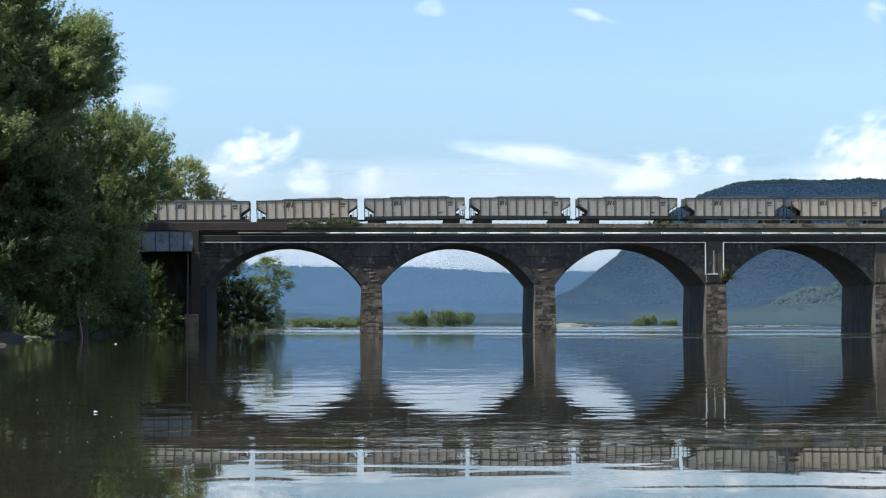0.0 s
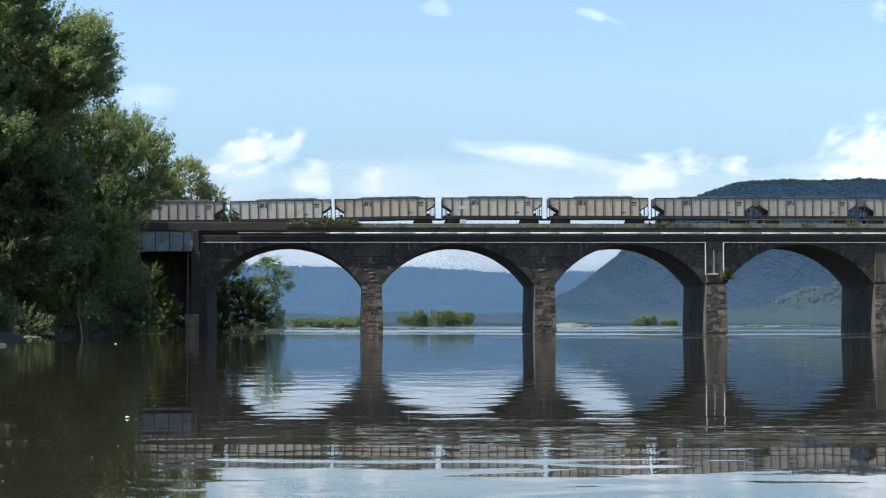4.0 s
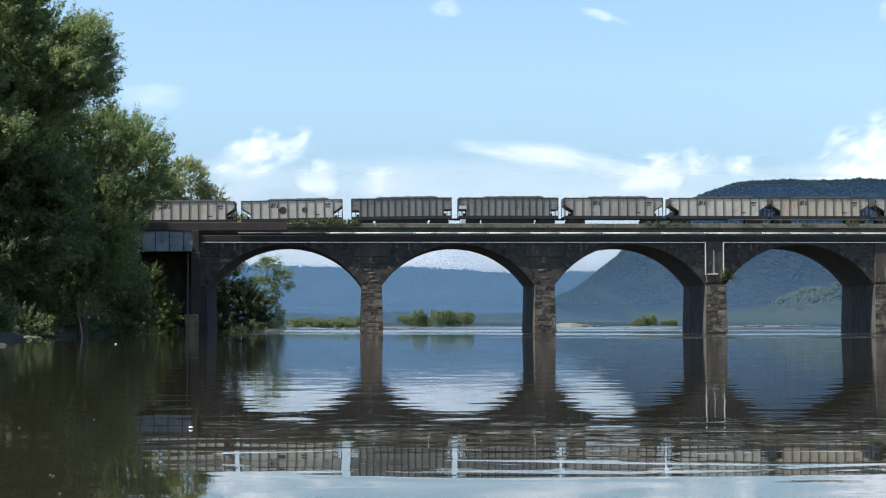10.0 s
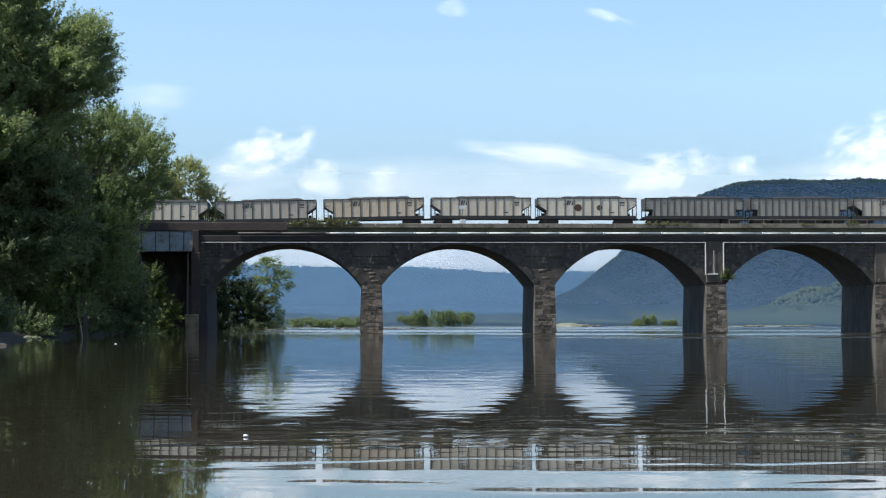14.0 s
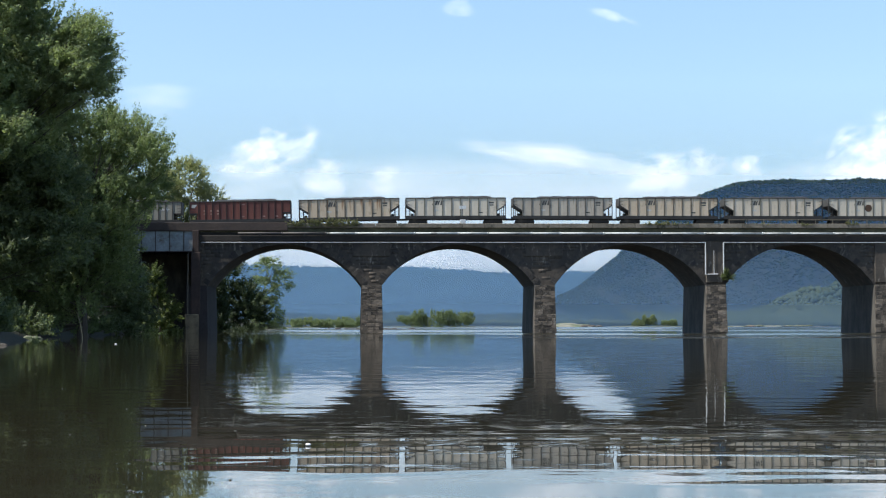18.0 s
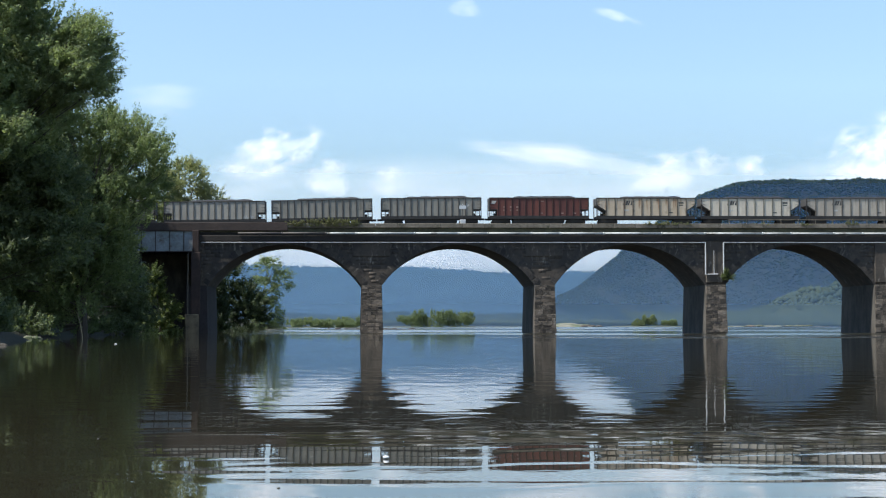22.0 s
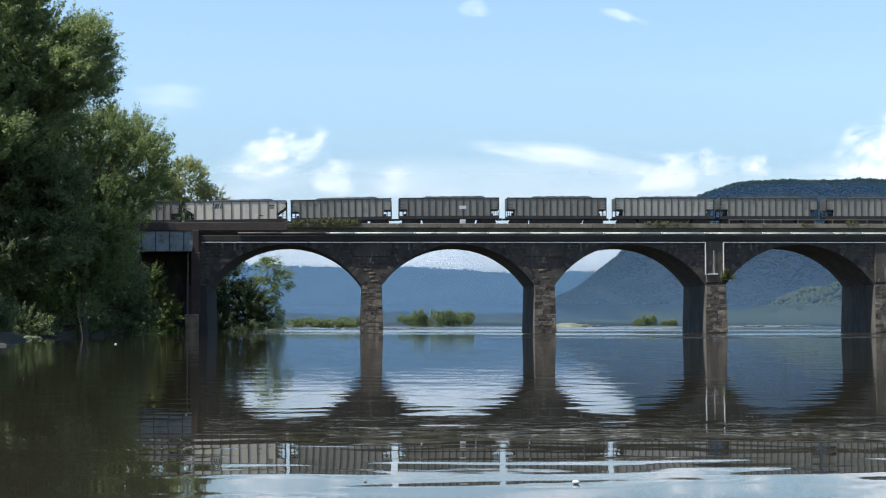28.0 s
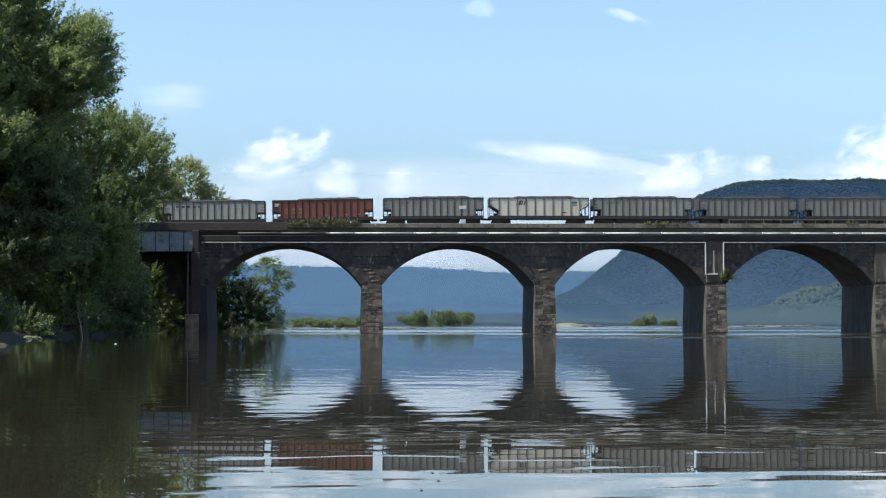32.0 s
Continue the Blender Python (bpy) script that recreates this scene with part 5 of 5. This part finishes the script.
# weeds on the bridge
for k, (rx, w, h, n, mat) in enumerate([(13.2, 1.3, 0.75, 60, LEAF_WEED), (15.6, 1.6, 0.95, 84, LEAF_WEED), (18.0, 1.8, 1.15, 110, LEAF_WEED), (20.6, 1.9, 1.05, 110, LEAF_WEED), (66.3, 1.0, 0.34, 20, LEAF_WEED), (68.2, 0.8, 0.25, 14, LEAF_WEED), (92.0, 1.0, 0.6, 22, LEAF_WEED), (63.4, 1.2, 0.3, 26, LEAF_WEED), (65.2, 1.3, 0.3, 26, LEAF_WEED), (79.5, 1.4, 0.2, 20, LEAF_WEED), (85.0, 1.4, 0.2, 20, LEAF_WEED)]):
    ob = tree("weeds", PIER0 + rx, FRONT + 0.1, h, [(0, -0.3, h * 0.45, w, 0.35, h * 0.5), (w * 0.4, -0.35, h * 0.2, w * 0.6, 0.3, h * 0.45)], 90 + k, mat, "tuft of weeds growing on the bridge edge", n, 80, 0.05, 0.26, 0.0, category="weeds", base=14.8 if rx < 30 else 15.2)
ob = tree("bush", PIER0 + 74.1, FRONT - 0.5, 1.4, [(0, 0, 0.7, 0.75, 0.5, 0.7), (-0.5, 0, 0.25, 0.5, 0.4, 0.4)], 97, LEAF_BRIGHT, "small bright bush rooted in the pier", 40, 60, 0.09, 0.35, 0.0, category="bush", base=7.4)

# ---------------------------------------------------------------- stones
def block_mesh(name, seed, material):
    """A rough-faced block of unit size, its face towards -y."""
    r = random.Random(seed)
    bm = bmesh.new()
    box(bm, -0.5, 0.5, -0.5, 0.5, -0.5, 0.5, 0.07)
    for v in bm.verts:
        if v.co.y < -0.4:
            v.co.y -= r.uniform(0.0, 0.12)
        v.co.x += r.uniform(-0.03, 0.03)
        v.co.z += r.uniform(-0.05, 0.05)
    me = bpy.data.meshes.new(name)
    bm.to_mesh(me)
    bm.free()
    me.materials.append(material)
    return me


BLOCKS = [block_mesh("stone", k, STONE_PIECE) for k in range(5)]
RING_BLOCKS = [block_mesh("voussoir", 20 + k, RING) for k in range(5)]
rs = random.Random(12)
for k in range(1, 5):
    z = 0.02
    while z < SPRING - 0.2:
        c = min(rs.uniform(0.40, 0.66), SPRING - z)
        q = (z + c / 2 + 2.0) / (SPRING + 1.65)
        half, front = 1.62 - 0.22 * q, 0.80 - 0.35 * q
        x = -half
        while x < half - 0.15:
            w = min(rs.uniform(0.5, 1.25), half - x)
            if half - x - w < 0.45:
                w = half - x
            share("stone", rs.choice(BLOCKS), pier_obs[k], pose(x + w / 2, -front - 0.02, z + c / 2, 0, rs.uniform(-1.5, 1.5), 0) @ Matrix.Diagonal((w - 0.035, 0.13 + rs.uniform(0, 0.1), c - 0.03, 1)))
            x += w
        z += c
THETA = math.asin(HALF / RAD)
for k in range(0, 4):
    n = 34
    for j in range(n):
        a = -THETA + 2 * THETA * (j + 0.5) / n
        deep = 0.8 + 0.35 * (j % 2) * rs.uniform(0.4, 1)
        r = RAD + deep / 2 + 0.01
        m = pose(PITCH / 2 + r * math.sin(a), -0.02, ZC + r * math.cos(a), 0, math.degrees(a), 0)
        share("voussoir", rs.choice(RING_BLOCKS), bay_obs[k], m @ Matrix.Diagonal((2 * THETA * RAD / n - 0.03, 0.045 + rs.uniform(0, 0.03), deep, 1)))


def coursed_wall(seed):
    """The squared stones of a spandrel, each a little proud of its joints."""
    r = random.Random(seed)
    vs, fs = [], []
    z = SPRING + 0.3
    while z < WALL_TOP - 0.1:
        c = min(r.uniform(0.42, 0.6), WALL_TOP - z)
        x = 0.0
        while x < PITCH:
            w = r.uniform(0.7, 1.6)
            u = [abs(x + e * w - PITCH / 2) for e in (0, 0.5, 1)]
            if all(q > HALF + 0.9 or (z - ZC) ** 2 + q * q > (RAD + 1.2) ** 2 for q in u):
                d = r.uniform(0.002, 0.010)
                i = len(vs)
                g = 0.025
                for y, e in ((0.01, 0.0), (-d, 0.006)):
                    vs += [(x + g + e, y, z + g + e), (x + w - g - e, y, z + g + e), (x + w - g - e, y, z + c - g - e), (x + g + e, y, z + c - g - e)]
                fs += [(i + 4, i + 5, i + 6, i + 7), (i, i + 1, i + 5, i + 4), (i + 1, i + 2, i + 6, i + 5), (i + 2, i + 3, i + 7, i + 6), (i + 3, i, i + 4, i + 7)]
            x += w
        z += c
    return mesh_from_arrays("walling", np.array(vs), np.array(fs))


for k in range(0, 4):
    wall = share("walling", coursed_wall(40 + k), bay_obs[k], pose(0, 0, 0))
    wall.data.materials.append(STONE)
    wall["kind"] = "stuff"

foam = bmesh.new()
bmesh.ops.create_icosphere(foam, subdivisions=2, radius=0.027)
for v in foam.verts:
    v.co = Vector((v.co.x * 1.1, v.co.y, v.co.z * 0.6 + 0.015)) * (1 + 0.25 * noise.noise(v.co * 30))
foam = link("foam_clump", foam, CONDUIT, smooth=True)
tagged(foam, "small white clump of foam drifting on the water", "foam")


fleck_mesh = None
FLECKS = []
rf = random.Random(8)
for k in range(12):
    if fleck_mesh is None:
        bm = bmesh.new()
        bmesh.ops.create_icosphere(bm, subdivisions=1, radius=0.014)
        for v in bm.verts:
            v.co.z = v.co.z * 0.5 + 0.003
        ob = link("foam_fleck", bm, FLECK)
        fleck_mesh = ob.data
    else:
        ob = new("foam_fleck", fleck_mesh)
    tagged(ob, "tiny pale fleck of foam on dark water", "foam", "foam flecks")
    y = rf.uniform(13, 34)
    ob.location = (y * rf.uniform(-0.22, -0.11) - 0.5, y, 0)
    FLECKS.append(ob)


def rolled(t):
    """Metres that the train has gone after t seconds."""
    return 10.2689 * t + 0.0042836 * t * t + 0.0000484 * t ** 3


def motions():
    times = [0.5 * k for k in range(65)]
    for car, x0 in train:
        rows = []
        for t in times:
            x = x0 + rolled(t)
            a, b = float(sag(x - 5.3)), float(sag(x + 5.3))
            rows.append((t, pose(x, TRACK_Y, RAIL_TOP - 0.034 + GRADE * (x - 12.0) - (a + b) / 2, 0, -math.degrees(math.atan2(a - b, 10.6) + GRADE), 0)))
        walk(car, rows)
    spin = [(k * 0.06, k * 0.06) for k in range(534)]
    first = {}
    for car, x0 in train:
        for truck in car.children:
            for wheels in truck.children:
                side = wheels.location.x > 0
                if side not in first:
                    first[side] = wheels
                    walk(wheels, [(t, pose(*wheels.location[:3], 0, math.degrees(rolled(t) / 0.46), 0)) for t, _ in spin])
                else:
                    wheels.rotation_mode = "QUATERNION"
                    wheels.animation_data_create()
                    wheels.animation_data.action = first[side].animation_data.action
                    wheels.animation_data.action_slot = first[side].animation_data.action_slot
    for ob, v in CLOUDS:
        m = ob.matrix_basis.copy()
        walk(ob, [(t, pose(v * 0.99 * t, 0, 0) @ m) for t in (0.0, 16.0, 32.0)])
    walk(foam, [(0, pose(-3.466, 22.57, 0)), (6, pose(-2.54, 20.57, 0)), (14, pose(-1.123, 17.65, 0)), (19, pose(-0.246, 15.95, 0)), (23, pose(0.517, 14.31, 0)), (28, pose(1.691, 12.33, 0)), (32, pose(2.75, 10.85, 0))])
    for ob in FLECKS:
        p = ob.location.copy()
        walk(ob, [(t, pose(p.x + 0.10 * t, p.y - 0.16 * t, 0)) for t in (0.0, 16.0, 32.0)])
    walk(water, [(t, pose(0.16 * t, -0.30 * t, 0)) for t in (0.0, 8.0, 16.0, 24.0, 32.0)])


motions()
